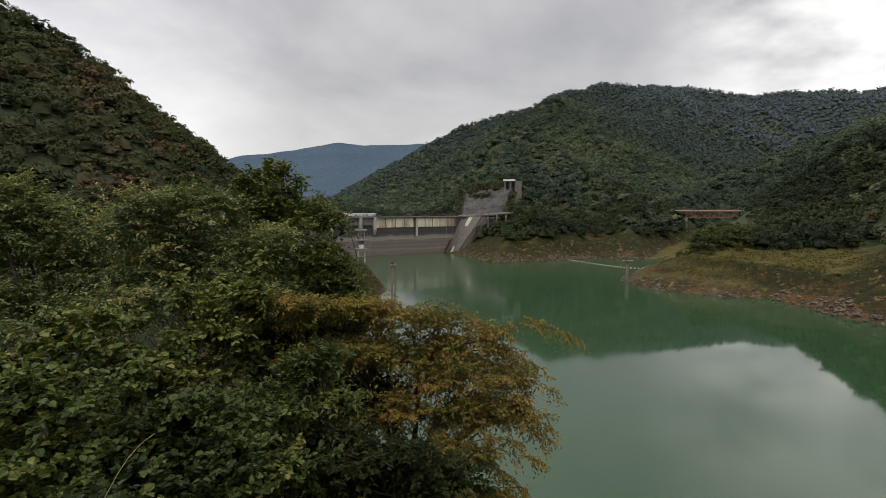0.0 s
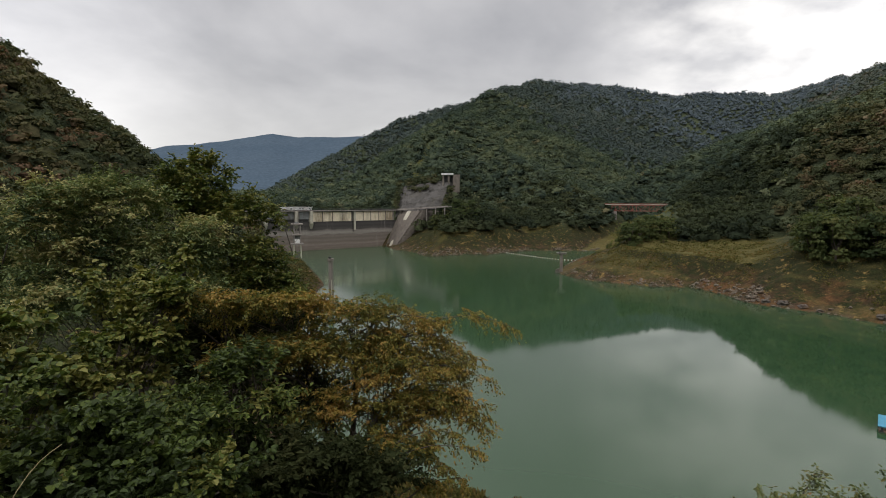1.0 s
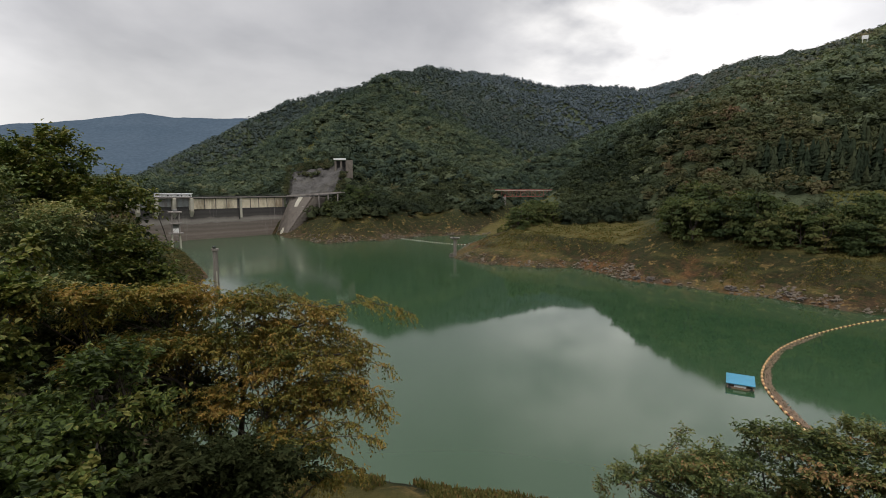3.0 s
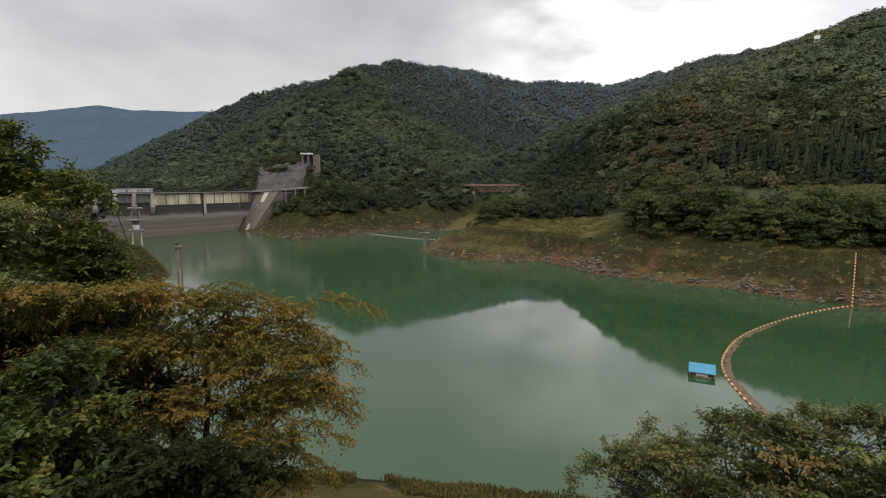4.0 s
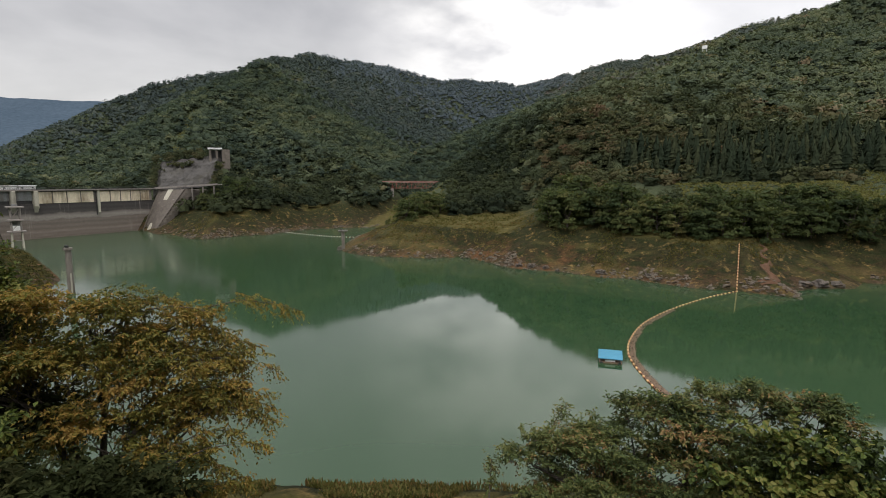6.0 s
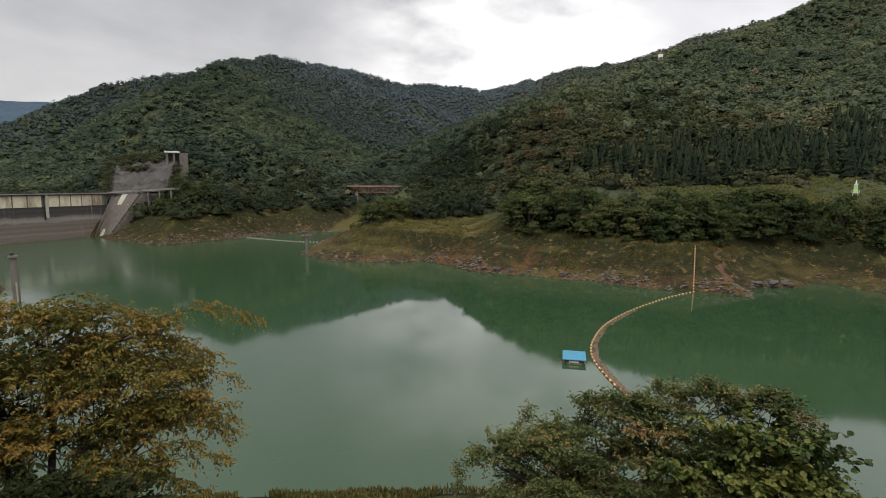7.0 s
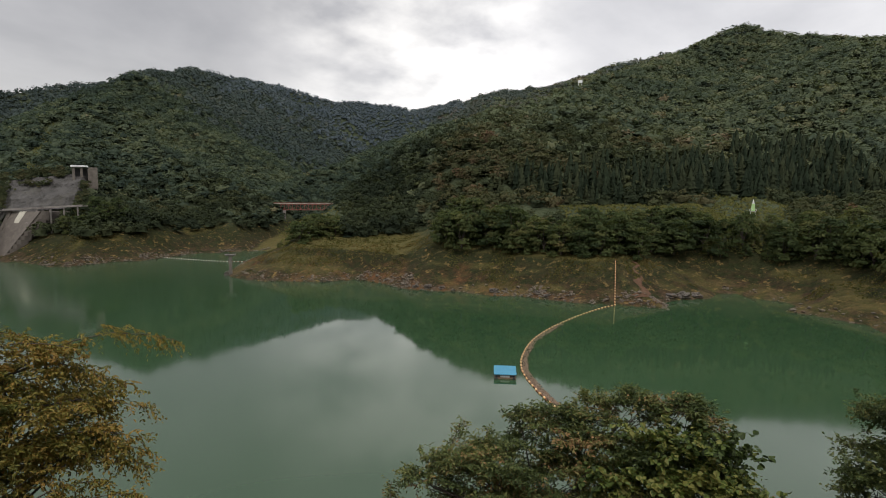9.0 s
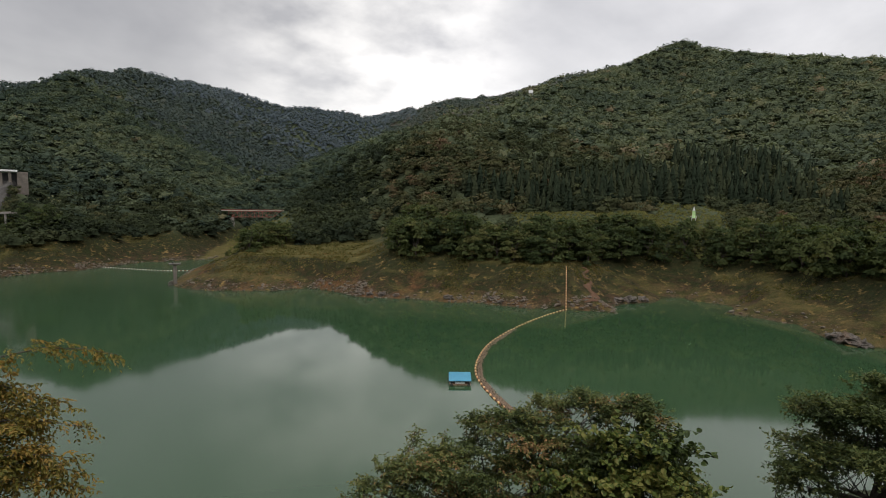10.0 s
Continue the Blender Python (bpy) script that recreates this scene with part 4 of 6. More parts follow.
# ---- helpers for built things ----
def part(name, bm, mat, parent=None, label=""):
    me = bpy.data.meshes.new(name)
    bm.to_mesh(me)
    bm.free()
    me.materials.append(mat)
    ob = new(name, me)
    if parent is not None:
        ob.parent = parent
    if label:
        ob["label"] = label
    return ob


def empty(name, m):
    ob = new(name)
    ob.matrix_world = m
    return ob


def add_box(bm, x0, x1, y0, y1, z0, z1, bevel=0.0):
    r = bmesh.ops.create_cube(bm, size=1.0)
    for v in r["verts"]:
        v.co = Vector(((x0 + x1) / 2 + v.co.x * (x1 - x0), (y0 + y1) / 2 + v.co.y * (y1 - y0), (z0 + z1) / 2 + v.co.z * (z1 - z0)))
    if bevel:
        edges = list({e for v in r["verts"] for e in v.link_edges})
        bmesh.ops.bevel(bm, geom=edges, offset=bevel, segments=1, affect="EDGES")
    return bm


def box(x0, x1, y0, y1, z0, z1, bevel=0.0):
    return add_box(bmesh.new(), x0, x1, y0, y1, z0, z1, bevel)


def add_bar(bm, a, b, w, sides=6, w2=None):
    """A round bar or tapering limb from a to b."""
    a, b = Vector(a), Vector(b)
    d = b - a
    q = d.to_track_quat("Z", "Y").to_matrix().to_4x4()
    bmesh.ops.create_cone(bm, cap_ends=True, segments=sides, radius1=w, radius2=w if w2 is None else w2, depth=d.length, matrix=Matrix.Translation((a + b) / 2) @ q)
    return bm


def bar(a, b, w, sides=6, w2=None):
    return add_bar(bmesh.new(), a, b, w, sides, w2)


def hull(points):
    bm = bmesh.new()
    for p in points:
        bm.verts.new(p)
    r = bmesh.ops.convex_hull(bm, input=bm.verts)
    loose = [g for g in r["geom_interior"] if isinstance(g, bmesh.types.BMVert)]
    if loose:
        bmesh.ops.delete(bm, geom=loose, context="VERTS")
    return bm


# ---- materials of the built things ----
def dam_face():
    """Old concrete, stained in level bands by the changing water, with streaks running down."""
    m, nt, b = material("stained_dam_face", 0.92, 0.0, 0.3)
    g = nt.nodes.new("ShaderNodeNewGeometry")
    sep = nt.nodes.new("ShaderNodeSeparateXYZ")
    nt.links.new(g.outputs["Position"], sep.inputs[0])
    wob = noise_node(nt, 0.12, 5.0, 0.65, world_vec(nt, (1, 1, 0.3)))
    hz = nt.nodes.new("ShaderNodeMath"); hz.operation = "MULTIPLY_ADD"
    nt.links.new(wob.outputs["Fac"], hz.inputs[0]); hz.inputs[1].default_value = 3.2
    nt.links.new(sep.outputs["Z"], hz.inputs[2])
    k = nt.nodes.new("ShaderNodeMapRange")
    k.inputs["From Min"].default_value, k.inputs["From Max"].default_value = 0.8, 22.0
    nt.links.new(hz.outputs[0], k.inputs["Value"])
    col = ramp_node(nt, k.outputs[0], [(0.0, (0.2649, 0.2161, 0.1812)), (0.08, (0.1673, 0.1359, 0.1150)), (0.22, (0.2300, 0.1917, 0.1638)), (0.26, (0.1882, 0.1568, 0.1324)), (0.54, (0.1742, 0.1477, 0.1289)), (0.58, (0.2788, 0.2544, 0.2265)), (0.70, (0.2161, 0.1952, 0.1742)), (0.745, (0.0732, 0.0669, 0.0627)), (1.0, (0.0614, 0.0571, 0.0558))])
    lifts = nt.nodes.new("ShaderNodeTexWave")
    lifts.bands_direction = "Z"
    lifts.inputs["Scale"].default_value, lifts.inputs["Distortion"].default_value = 0.11, 1.5
    nt.links.new(world_vec(nt), lifts.inputs["Vector"])
    col = mix_node(nt, 0.10, col, lifts.outputs["Color"], "OVERLAY")
    streak = noise_node(nt, 0.5, 6.0, 0.65, world_vec(nt, (1, 1, 0.06)))
    s = nt.nodes.new("ShaderNodeMapRange")
    s.inputs["From Min"].default_value, s.inputs["From Max"].default_value = 0.62, 0.86
    nt.links.new(streak.outputs["Fac"], s.inputs["Value"])
    col = mix_node(nt, s.outputs[0], col, (0.42, 0.39, 0.355))
    fine = noise_node(nt, 1.3, 6.0, 0.7, world_vec(nt))
    col = mix_node(nt, 0.4, col, fine.outputs["Fac"], "OVERLAY")
    nt.links.new(col, b.inputs["Base Color"])
    bump_node(nt, fine.outputs["Fac"], 0.4, 0.15, b)
    return m


DAM_FACE = dam_face()
PANEL = surface("cream_crest_panel", (0.62, 0.53, 0.38), (0.80, 0.72, 0.56), 0.3, 0.85, bump=0.2, dist=0.05, stain=(0.26, 0.20, 0.13))
# also stands in for the shade of the gate gaps and the shaft's recess
DARK_STEEL_AND_GAPS = surface("dark_steel_and_gap_shade", (0.035, 0.035, 0.036), (0.07, 0.068, 0.066), 0.8, 0.6, 0.4)
GREY_STEEL = surface("grey_gate_steel", (0.20, 0.21, 0.215), (0.32, 0.33, 0.33), 0.4, 0.6, 0.3, stain=(0.14, 0.11, 0.09))
WHITE_PAINT = surface("white_paint", (0.70, 0.70, 0.68), (0.82, 0.82, 0.80), 0.5, 0.5, bump=0.05)
RED_STEEL = surface("faded_red_bridge_steel", (0.20, 0.065, 0.050), (0.30, 0.11, 0.085), 0.4, 0.65, 0.1, stain=(0.12, 0.06, 0.05))
BLUE_SHEET = surface("blue_roof_sheet", (0.0440, 0.2160, 0.3360), (0.0680, 0.2800, 0.4160), 0.9, 0.5, bump=0.1)
ORANGE_FLOAT = surface("orange_float_plastic", (0.72, 0.42, 0.18), (0.84, 0.58, 0.30), 1.2, 0.5, bump=0.1)
RUST_CABLE = surface("rusty_orange_cable", (0.13, 0.036, 0.018), (0.21, 0.065, 0.030), 1.2, 0.8, bump=0.1)
WHITE_FLOAT = surface("white_float_plastic", (0.60, 0.60, 0.56), (0.75, 0.75, 0.70), 1.2, 0.5, bump=0.1)
WOOD = surface("weathered_driftwood", (0.13, 0.085, 0.055), (0.24, 0.17, 0.115), 2.0, 0.9, bump=0.5)
ROCK = surface("grey_shore_rock", (0.0578, 0.0462, 0.0354), (0.1972, 0.1666, 0.1292), 0.5, 0.9, bump=0.8, dist=0.15, stain=(0.1088, 0.0680, 0.0408))
DARK_ROCK = surface("dark_outcrop_rock", (0.0595, 0.0510, 0.0442), (0.1615, 0.1403, 0.1190), 0.6, 0.9, bump=0.9, dist=0.3, stain=(0.1275, 0.0765, 0.0425))
SHOTCRETE = surface("sprayed_slope_concrete", (0.048, 0.045, 0.043), (0.106, 0.100, 0.093), 0.16, 0.95, bump=0.9, dist=0.5, stain=(0.085, 0.08, 0.062))
DARK_GLASS = surface("dark_window_glass", (0.02, 0.025, 0.03), (0.035, 0.04, 0.045), 0.5, 0.12, bump=0.0)
MINT_PAINT = surface("pale_green_mast_paint", (0.36, 0.56, 0.22), (0.48, 0.68, 0.32), 0.8, 0.5, bump=0.1)


# ---- the dam: its own axes run along the crest to the near end, out over the water, and up ----
DAM = Matrix(((-0.858, 0.513, 0, 3), (-0.513, -0.858, 0, 421), (0, 0, 1, 0), (0, 0, 0, 1)))


def build_dam():
    dam = tagged(empty("dam", DAM), "old grey concrete gravity dam with cream crest panels", "dam")
    b = bmesh.new()
    sec = [(0.0, -16), (0.0, 20.4), (-0.9, 20.6), (-7, 20.6), (-24, -16)]
    lo = [b.verts.new((-10, y, z)) for y, z in sec]
    hi = [b.verts.new((176, y, z)) for y, z in sec]
    b.faces.new(lo); b.faces.new(hi[::-1])
    for i in range(5):
        j = (i + 1) % 5
        b.faces.new((lo[j], lo[i], hi[i], hi[j]))
    bmesh.ops.recalc_face_normals(b, faces=b.faces)
    part("wall", b, DAM_FACE, dam, "dark water-stained concrete face")
    part("crest_core", box(-9, 175, -6.6, -1.0, 20.62, 28.2), CONCRETE, dam)
    # cream panels between ribs
    panels = [(-7.0 + 6.7 * k, -7.0 + 6.7 * (k + 1)) for k in range(5)] + [(29.8 + 7.9 * k, 29.8 + 7.9 * (k + 1)) for k in range(4)]
    for x0, x1 in panels:
        part("crest_panel", box(x0 + 0.35, x1 - 0.35, -0.98, 0.15, 20.64, 27.6, 0.08), PANEL, dam)
        part("rib", box(x0 - 0.33, x0 + 0.33, -0.98, 0.05, 20.64, 28.18, 0.05), OLD_CONCRETE, dam)
    for k in range(10):
        x0 = 100 + 7.5 * k
        part("crest_panel", box(x0 + 0.35, x0 + 7.15, -0.98, 0.15, 20.64, 27.6, 0.08), PANEL, dam)
    # the deep rib, halfway along, with a dark bar added beside it
    part("deep_rib", box(26.6, 28.2, -0.98, 0.9, 13.8, 28.18, 0.15), PALE_CONCRETE, dam, "pale rib running down the face")
    part("dark_bar", bar((28.9, 0.45, 12.5), (28.9, 0.45, 27.5), 0.28, 8), DARK_STEEL_AND_GAPS, dam)
    # spillway bays with gates
    for x in (62.6, 73.8, 84.8, 95.8):
        part("pier", box(x - 1.15, x + 1.15, -6, 1.9, 19.2, 28.2, 0.25), PALE_CONCRETE, dam, "pale rounded gate pier")
        part("corbel", hull([(x - 1.3, 0.02, 18.9), (x + 1.3, 0.02, 18.9), (x - 1.3, 2.0, 19.15), (x + 1.3, 2.0, 19.15), (x - 0.9, 0.02, 15.6), (x + 0.9, 0.02, 15.6), (x - 1.3, 0.02, 19.18), (x + 1.3, 0.02, 19.18)]), PALE_CONCRETE, dam)
    for x in (63.8, 75.0, 86.0):
        part("gate", box(x + 0.02, x + 8.6, -0.98, -0.5, 22.6, 27.8, 0.05), GREY_STEEL, dam, "grey steel spillway gate")
        for z in (23.6, 25.0, 26.4):
            part("gate_rib", box(x + 0.02, x + 8.6, -0.48, -0.25, z, z + 0.3), GREY_STEEL, dam)
        # dark sheet added for the shade of the gap; the concrete behind is closed
        part("gap_sheet", box(x + 0.02, x + 8.6, -0.98, -0.9, 20.64, 22.58), DARK_STEEL_AND_GAPS, dam, "dark sheet in place of the shaded gap under the gate")
    # deck, kerb and railing
    part("deck", box(-12, 176, -7.6, 1.5, 28.22, 28.9, 0.06), CONCRETE, dam)
    part("kerb", box(-12, 176, 1.05, 1.45, 28.92, 29.25), DARK_STEEL_AND_GAPS, dam, "dark parapet kerb")
    for z in (29.7, 30.15):
        part("rail", bar((-12, 1.25, z), (176, 1.25, z), 0.06, 5), DARK_STEEL_AND_GAPS, dam)
    me = None
    for k in range(62):
        x = -12 + 3.0 * k
        if me is None:
            p = part("post", box(-0.06, 0.06, 1.19, 1.31, 29.22, 30.2), DARK_STEEL_AND_GAPS, dam)
            me = p.data
        else:
            p = new("post", me)
            p.parent = dam
        p.location = (x, 0, 0)


build_dam()


def build_gatehouse():
    """The long low white building on the crest above the gates."""
    g = tagged(empty("gatehouse", DAM @ Matrix.Translation((61.5, -4.6, 28.9))), "long low white gatehouse on the dam crest", "building")
    part("wall", box(0, 22.5, 0, 4.4, 0.02, 2.15, 0.3), WHITE_PAINT, g)
    part("roof", box(-0.4, 22.9, -0.4, 4.8, 2.16, 2.5, 0.12), WHITE_PAINT, g)
    for x in (1.2, 6.4, 8.6, 15.0):
        w = part("window", box(x, x + 1.0, 4.36, 4.44, 0.95, 1.55), DARK_GLASS, g)
        part("frame", box(x - 0.1, x + 1.1, 4.41, 4.46, 0.84, 0.94), GREY_STEEL, w)


build_gatehouse()


def build_intake():
    """Open concrete intake frame standing in the water before the dam."""
    t = tagged(empty("intake_tower", pose(-53, 339.5, 0, 0, 0, 12)), "weathered concrete intake frame standing in the water", "tower")
    for sx in (-1, 1):
        for sy in (-1, 1):
            part("leg", bar((sx * 2.6, sy * 2.2, -14), (sx * 2.0, sy * 1.8, 8.2), 0.5, 4), PALE_CONCRETE, t)
            part("column", bar((sx * 1.9, sy * 1.7, 9.1), (sx * 1.9, sy * 1.7, 20.6), 0.45, 4), CONCRETE, t)
    for z, w in ((8.2, 3.9), (14.0, 3.3), (20.6, 3.6)):
        part("platform", box(-w, w, -w * 0.8, w * 0.8, z, z + 0.8, 0.1), CONCRETE, t)
    part("screen", box(-1.6, 1.6, 1.5, 1.75, 9.2, 13.9), GREY_STEEL, t, "grey trash screen")
    part("screen", box(-1.6, 1.6, -1.75, -1.5, 9.2, 11.6), WHITE_PAINT, t, "white sheet panel")
    for z in (4.0,):
        for sy in (-1, 1):
            part("brace", bar((-2.4, sy * 2.0, z), (2.4, sy * 2.0, z), 0.25, 4), CONCRETE, t)
    for sy in (-1, 1):
        for z0, z1 in ((9.1, 14.0), (14.8, 20.6)):
            part("brace", bar((-1.9, sy * 1.7, z0), (1.9, sy * 1.7, z1), 0.14, 5), CONCRETE, t)
    part("hoist", box(-1.2, 1.2, -1, 1, 21.42, 22.6, 0.15), GREY_STEEL, t)


build_intake()


BROWN_CONCRETE = surface("stained_brown_concrete", (0.085, 0.072, 0.062), (0.165, 0.142, 0.12), 0.35, 0.92, bump=0.5, dist=0.15, stain=(0.085, 0.072, 0.062))


def build_abutment():
    a = tagged(empty("abutment", Matrix.Identity(4)), "sloping stained concrete abutment block at the dam's end", "abutment")
    part("body", hull([(15, 427, 28.0), (31, 405, 28.0), (1.5, 421.5, -3), (9.5, 401, -3), (30, 440, 28), (50, 420, 28), (30, 440, -3), (44, 412, -3), (12, 430, 10)]), BROWN_CONCRETE, a, "stained sloping concrete")
    t0, t1, l0, l1 = Vector((15.4, 426.4, 28.0)), Vector((30.8, 405.3, 28.0)), Vector((1.7, 421.2, -2.5)), Vector((9.3, 401.4, -2.5))
    n = (t1 - t0).cross(l0 - t0).normalized()
    n = n if n.y < 0 else -n
    # raised strips down the slope, the middle one pale
    for u0, u1, k, mat in ((0.03, 0.13, 0.7, BROWN_CONCRETE), (0.36, 0.54, 0.45, PALE_CONCRETE), (0.88, 0.98, 1.1, BROWN_CONCRETE)):
        q = [t0.lerp(t1, u0), t0.lerp(t1, u1), l0.lerp(l1, u0), l0.lerp(l1, u1)]
        part("strip", hull([p + n * h for p in q for h in (-0.5, k)]), mat, a, "raised concrete strip")
    for f in (0.22, 0.42, 0.62, 0.82):
        q = [t0.lerp(l0, f), t1.lerp(l1, f), t0.lerp(l0, f + 0.012), t1.lerp(l1, f + 0.012)]
        part("lift_joint", hull([p + n * h for p in q for h in (-0.3, 0.22)]), CONCRETE, a)
    # stepped side wall running down to the water
    a0, a1 = Vector((32.5, 404.6, 28.6)), Vector((10.6, 399.2, -1.0))
    for k in range(12):
        p, q = a0.lerp(a1, k / 12), a0.lerp(a1, (k + 1) / 12)
        part("step", hull([Vector((c.x + dx, c.y + dy, z)) for c in (p, q) for dx, dy in ((-0.6, 0.6), (1.2, -0.7)) for z in (q.z - 3.0, p.z)]), BROWN_CONCRETE, a)


build_abutment()


def build_viaduct():
    v = tagged(empty("road_viaduct", Matrix.Identity(4)), "pale concrete road viaduct along the hillside", "road")
    a, b = Vector((13, 426, 28.95)), Vector((50, 391, 31.9))
    u = (b - a).normalized()
    s = Vector((-u.y, u.x, 0)).normalized()
    if s.y > 0:
        s = -s
    up = Vector((0, 0, 1))
    def beam(off0, off1, z0, z1):
        return hull([p + s * o + up * z for p in (a, b) for o in (off0, off1) for z in (z0, z1)])
    part("slab", beam(-4, 1.2, -0.55, 0), CONCRETE, v)
    part("parapet", beam(0.95, 1.15, 0.02, 0.6), CONCRETE, v)
    for k in range(5):
        p = a.lerp(b, 0.25 + 0.17 * k) + s * 0.2
        part("pillar", bar((p.x, p.y, 8), (p.x, p.y, p.z - 0.92), 0.55, 8), CONCRETE, v)


build_viaduct()


def build_rock_face():
    """Steep slope sprayed with concrete, from the crest road up to the shaft."""
    c = [Vector((11, 431, 27)), Vector((54, 425, 31)), Vector((65, 449, 58)), Vector((15, 470, 51))]
    n = 44
    verts, faces = [], []
    for j in range(n + 1):
        for i in range(n + 1):
            u, w = i / n, j / n
            p = c[0].lerp(c[1], u).lerp(c[3].lerp(c[2], u), w)
            rim = min(u, 1 - u, 1 - w) * 9
            k = noise.fractal(p * 0.12, 0.8, 2.2, 5) * 1.9 + abs(noise.noise(Vector((p.x * 0.35, 0, p.z * 0.05)))) * -1.8
            k += 1.6 * (abs(((p.x * 0.8 - p.z * 0.55 + 2.0 * noise.noise(p * 0.15)) / 6.0) % 1 - 0.5) - 0.25)
            p = p + Vector((-0.2, -0.75, 0.35)) * k
            if rim < 1:
                p = p + Vector((0, 1, -0.8)) * (1 - rim) * 7 * (0.5 + abs(noise.noise(p * 0.3)))
            verts.append(tuple(p))
    for j in range(n):
        for i in range(n):
            q = j * (n + 1) + i
            faces.append((q, q + 1, q + n + 2, q + n + 1))
    tagged(new("rock_face", mesh_of("rock_face", verts, faces, SHOTCRETE)), "grey concrete-sprayed rock slope above the dam end", "rock face", kind="structure")


build_rock_face()


def build_shaft():
    t = tagged(empty("shaft_tower", pose(58.5, 447, 45, 0, 0, -8)), "grey concrete shaft with a white roof on the slope", "tower")
    part("block", box(2.2, 8.0, -2, 6, -4, 13.2, 0.2), OLD_CONCRETE, t)
    for x in (-6.0, -1.4):
        part("column", box(x - 0.8, x + 0.8, -1.6, 0.4, -8, 13.0, 0.1), OLD_CONCRETE, t)
    # solid wall, its dark colour standing in for a shaded recess
    part("back_wall", box(-7.0, 2.18, 2.0, 5.5, -8, 12.6), DARK_STEEL_AND_GAPS, t, "back wall coloured dark for the shade behind the columns")
    part("roof", box(-7.6, 2.6, -2.6, 5.6, 13.22, 14.4, 0.1), WHITE_PAINT, t, "white roof slab")


build_shaft()


def build_gauge_pillar():
    p = tagged(empty("gauge_pillar", pose(-18.6, 195.0, 0, 0, 0, 15)), "stained concrete water gauge pillar in the lake", "pillar")
    part("shaft", bar((0, 0, -16), (0, 0, 13.6), 1.05, 12, 0.85), OLD_CONCRETE, p)
    part("cap", bar((0, 0, 13.62), (0, 0, 14.3), 1.35, 12, 1.25), OLD_CONCRETE, p)
    part("hatch", box(-0.7, 0.2, -0.6, 0.6, 14.32, 15.1, 0.1), DARK_STEEL_AND_GAPS, p)
    part("gauge_board", box(-0.22, 0.22, -1.14, -1.04, 0.5, 6.5), PALE_CONCRETE, p, "pale gauge board")


build_gauge_pillar()


def build_mooring_pillar():
    p = tagged(empty("mooring_pillar", pose(89.2, 252.6, 0, 0, 0, -20)), "concrete mooring pillar with a flat cap by the shore", "pillar")
    part("shaft", box(-0.8, 0.8, -0.8, 0.8, -8, 9.2, 0.15), OLD_CONCRETE, p)
    part("cap", hull([(-2.2, -1.4, 9.22), (2.2, -1.4, 9.22), (-2.2, 1.4, 9.22), (2.2, 1.4, 9.22), (-2.5, -1.6, 9.9), (2.5, -1.6, 9.9), (-2.5, 1.6, 9.9), (2.5, 1.6, 9.9)]), CONCRETE, p)
    part("bollard", bar((-0.8, 0, 9.92), (-0.8, 0, 10.7), 0.35, 8), DARK_STEEL_AND_GAPS, p)
    part("plinth", hull([(-3.4, -1.0, -8), (-0.9, -1.3, -8), (-3.2, 1.3, -8), (-0.9, 1.2, -8), (-3.0, -0.6, 1.1), (-1.6, -0.9, 2.0), (-2.5, 0.9, 1.6), (-0.85, 0.8, 2.3), (-0.85, -1.0, 1.7)]), DARK_ROCK, p, "rough rock footing")


build_mooring_pillar()


def build_bridge():
    a, b = Vector((207, 456, 33.4)), Vector((251, 433, 33.4))
    L = (b - a).length
    br = tagged(empty("truss_bridge", Matrix.Translation(a) @ pose(0, 0, 0, 0, 0, math.degrees(math.atan2(b.y - a.y, b.x - a.x)))), "faded red steel truss road bridge across the side valley", "bridge")
    part("deck", box(-6, L + 6, 0, 5, -0.5, 0, 0.05), PALE_CONCRETE, br, "pale road deck")
    part("parapet", box(-6, L + 6, 0.02, 0.25, 0.02, 0.7), RED_STEEL, br)
    n = 14
    for y in (0.4, 4.6):
        part("chord", box(0, L, y - 0.25, y + 0.25, -1.1, -0.52), RED_STEEL, br)
        part("chord", box(0, L, y - 0.25, y + 0.25, -6.2, -5.6), RED_STEEL, br)
        for k in range(n + 1):
            x = L * k / n
            part("post", bar((x, y, -5.6), (x, y, -1.1), 0.22, 4), RED_STEEL, br)
            if k < n:
                x2 = L * (k + 1) / n
                z0, z1 = (-5.6, -1.1) if k % 2 else (-1.1, -5.6)
                part("diagonal", bar((x, y, z0), (x2, y, z1), 0.18, 4), RED_STEEL, br)
    for x in (1.5, L - 1.5):
        part("abutment", box(x - 3, x + 3, 0.2, 4.8, -16, -6.22), CONCRETE, br)


build_bridge()


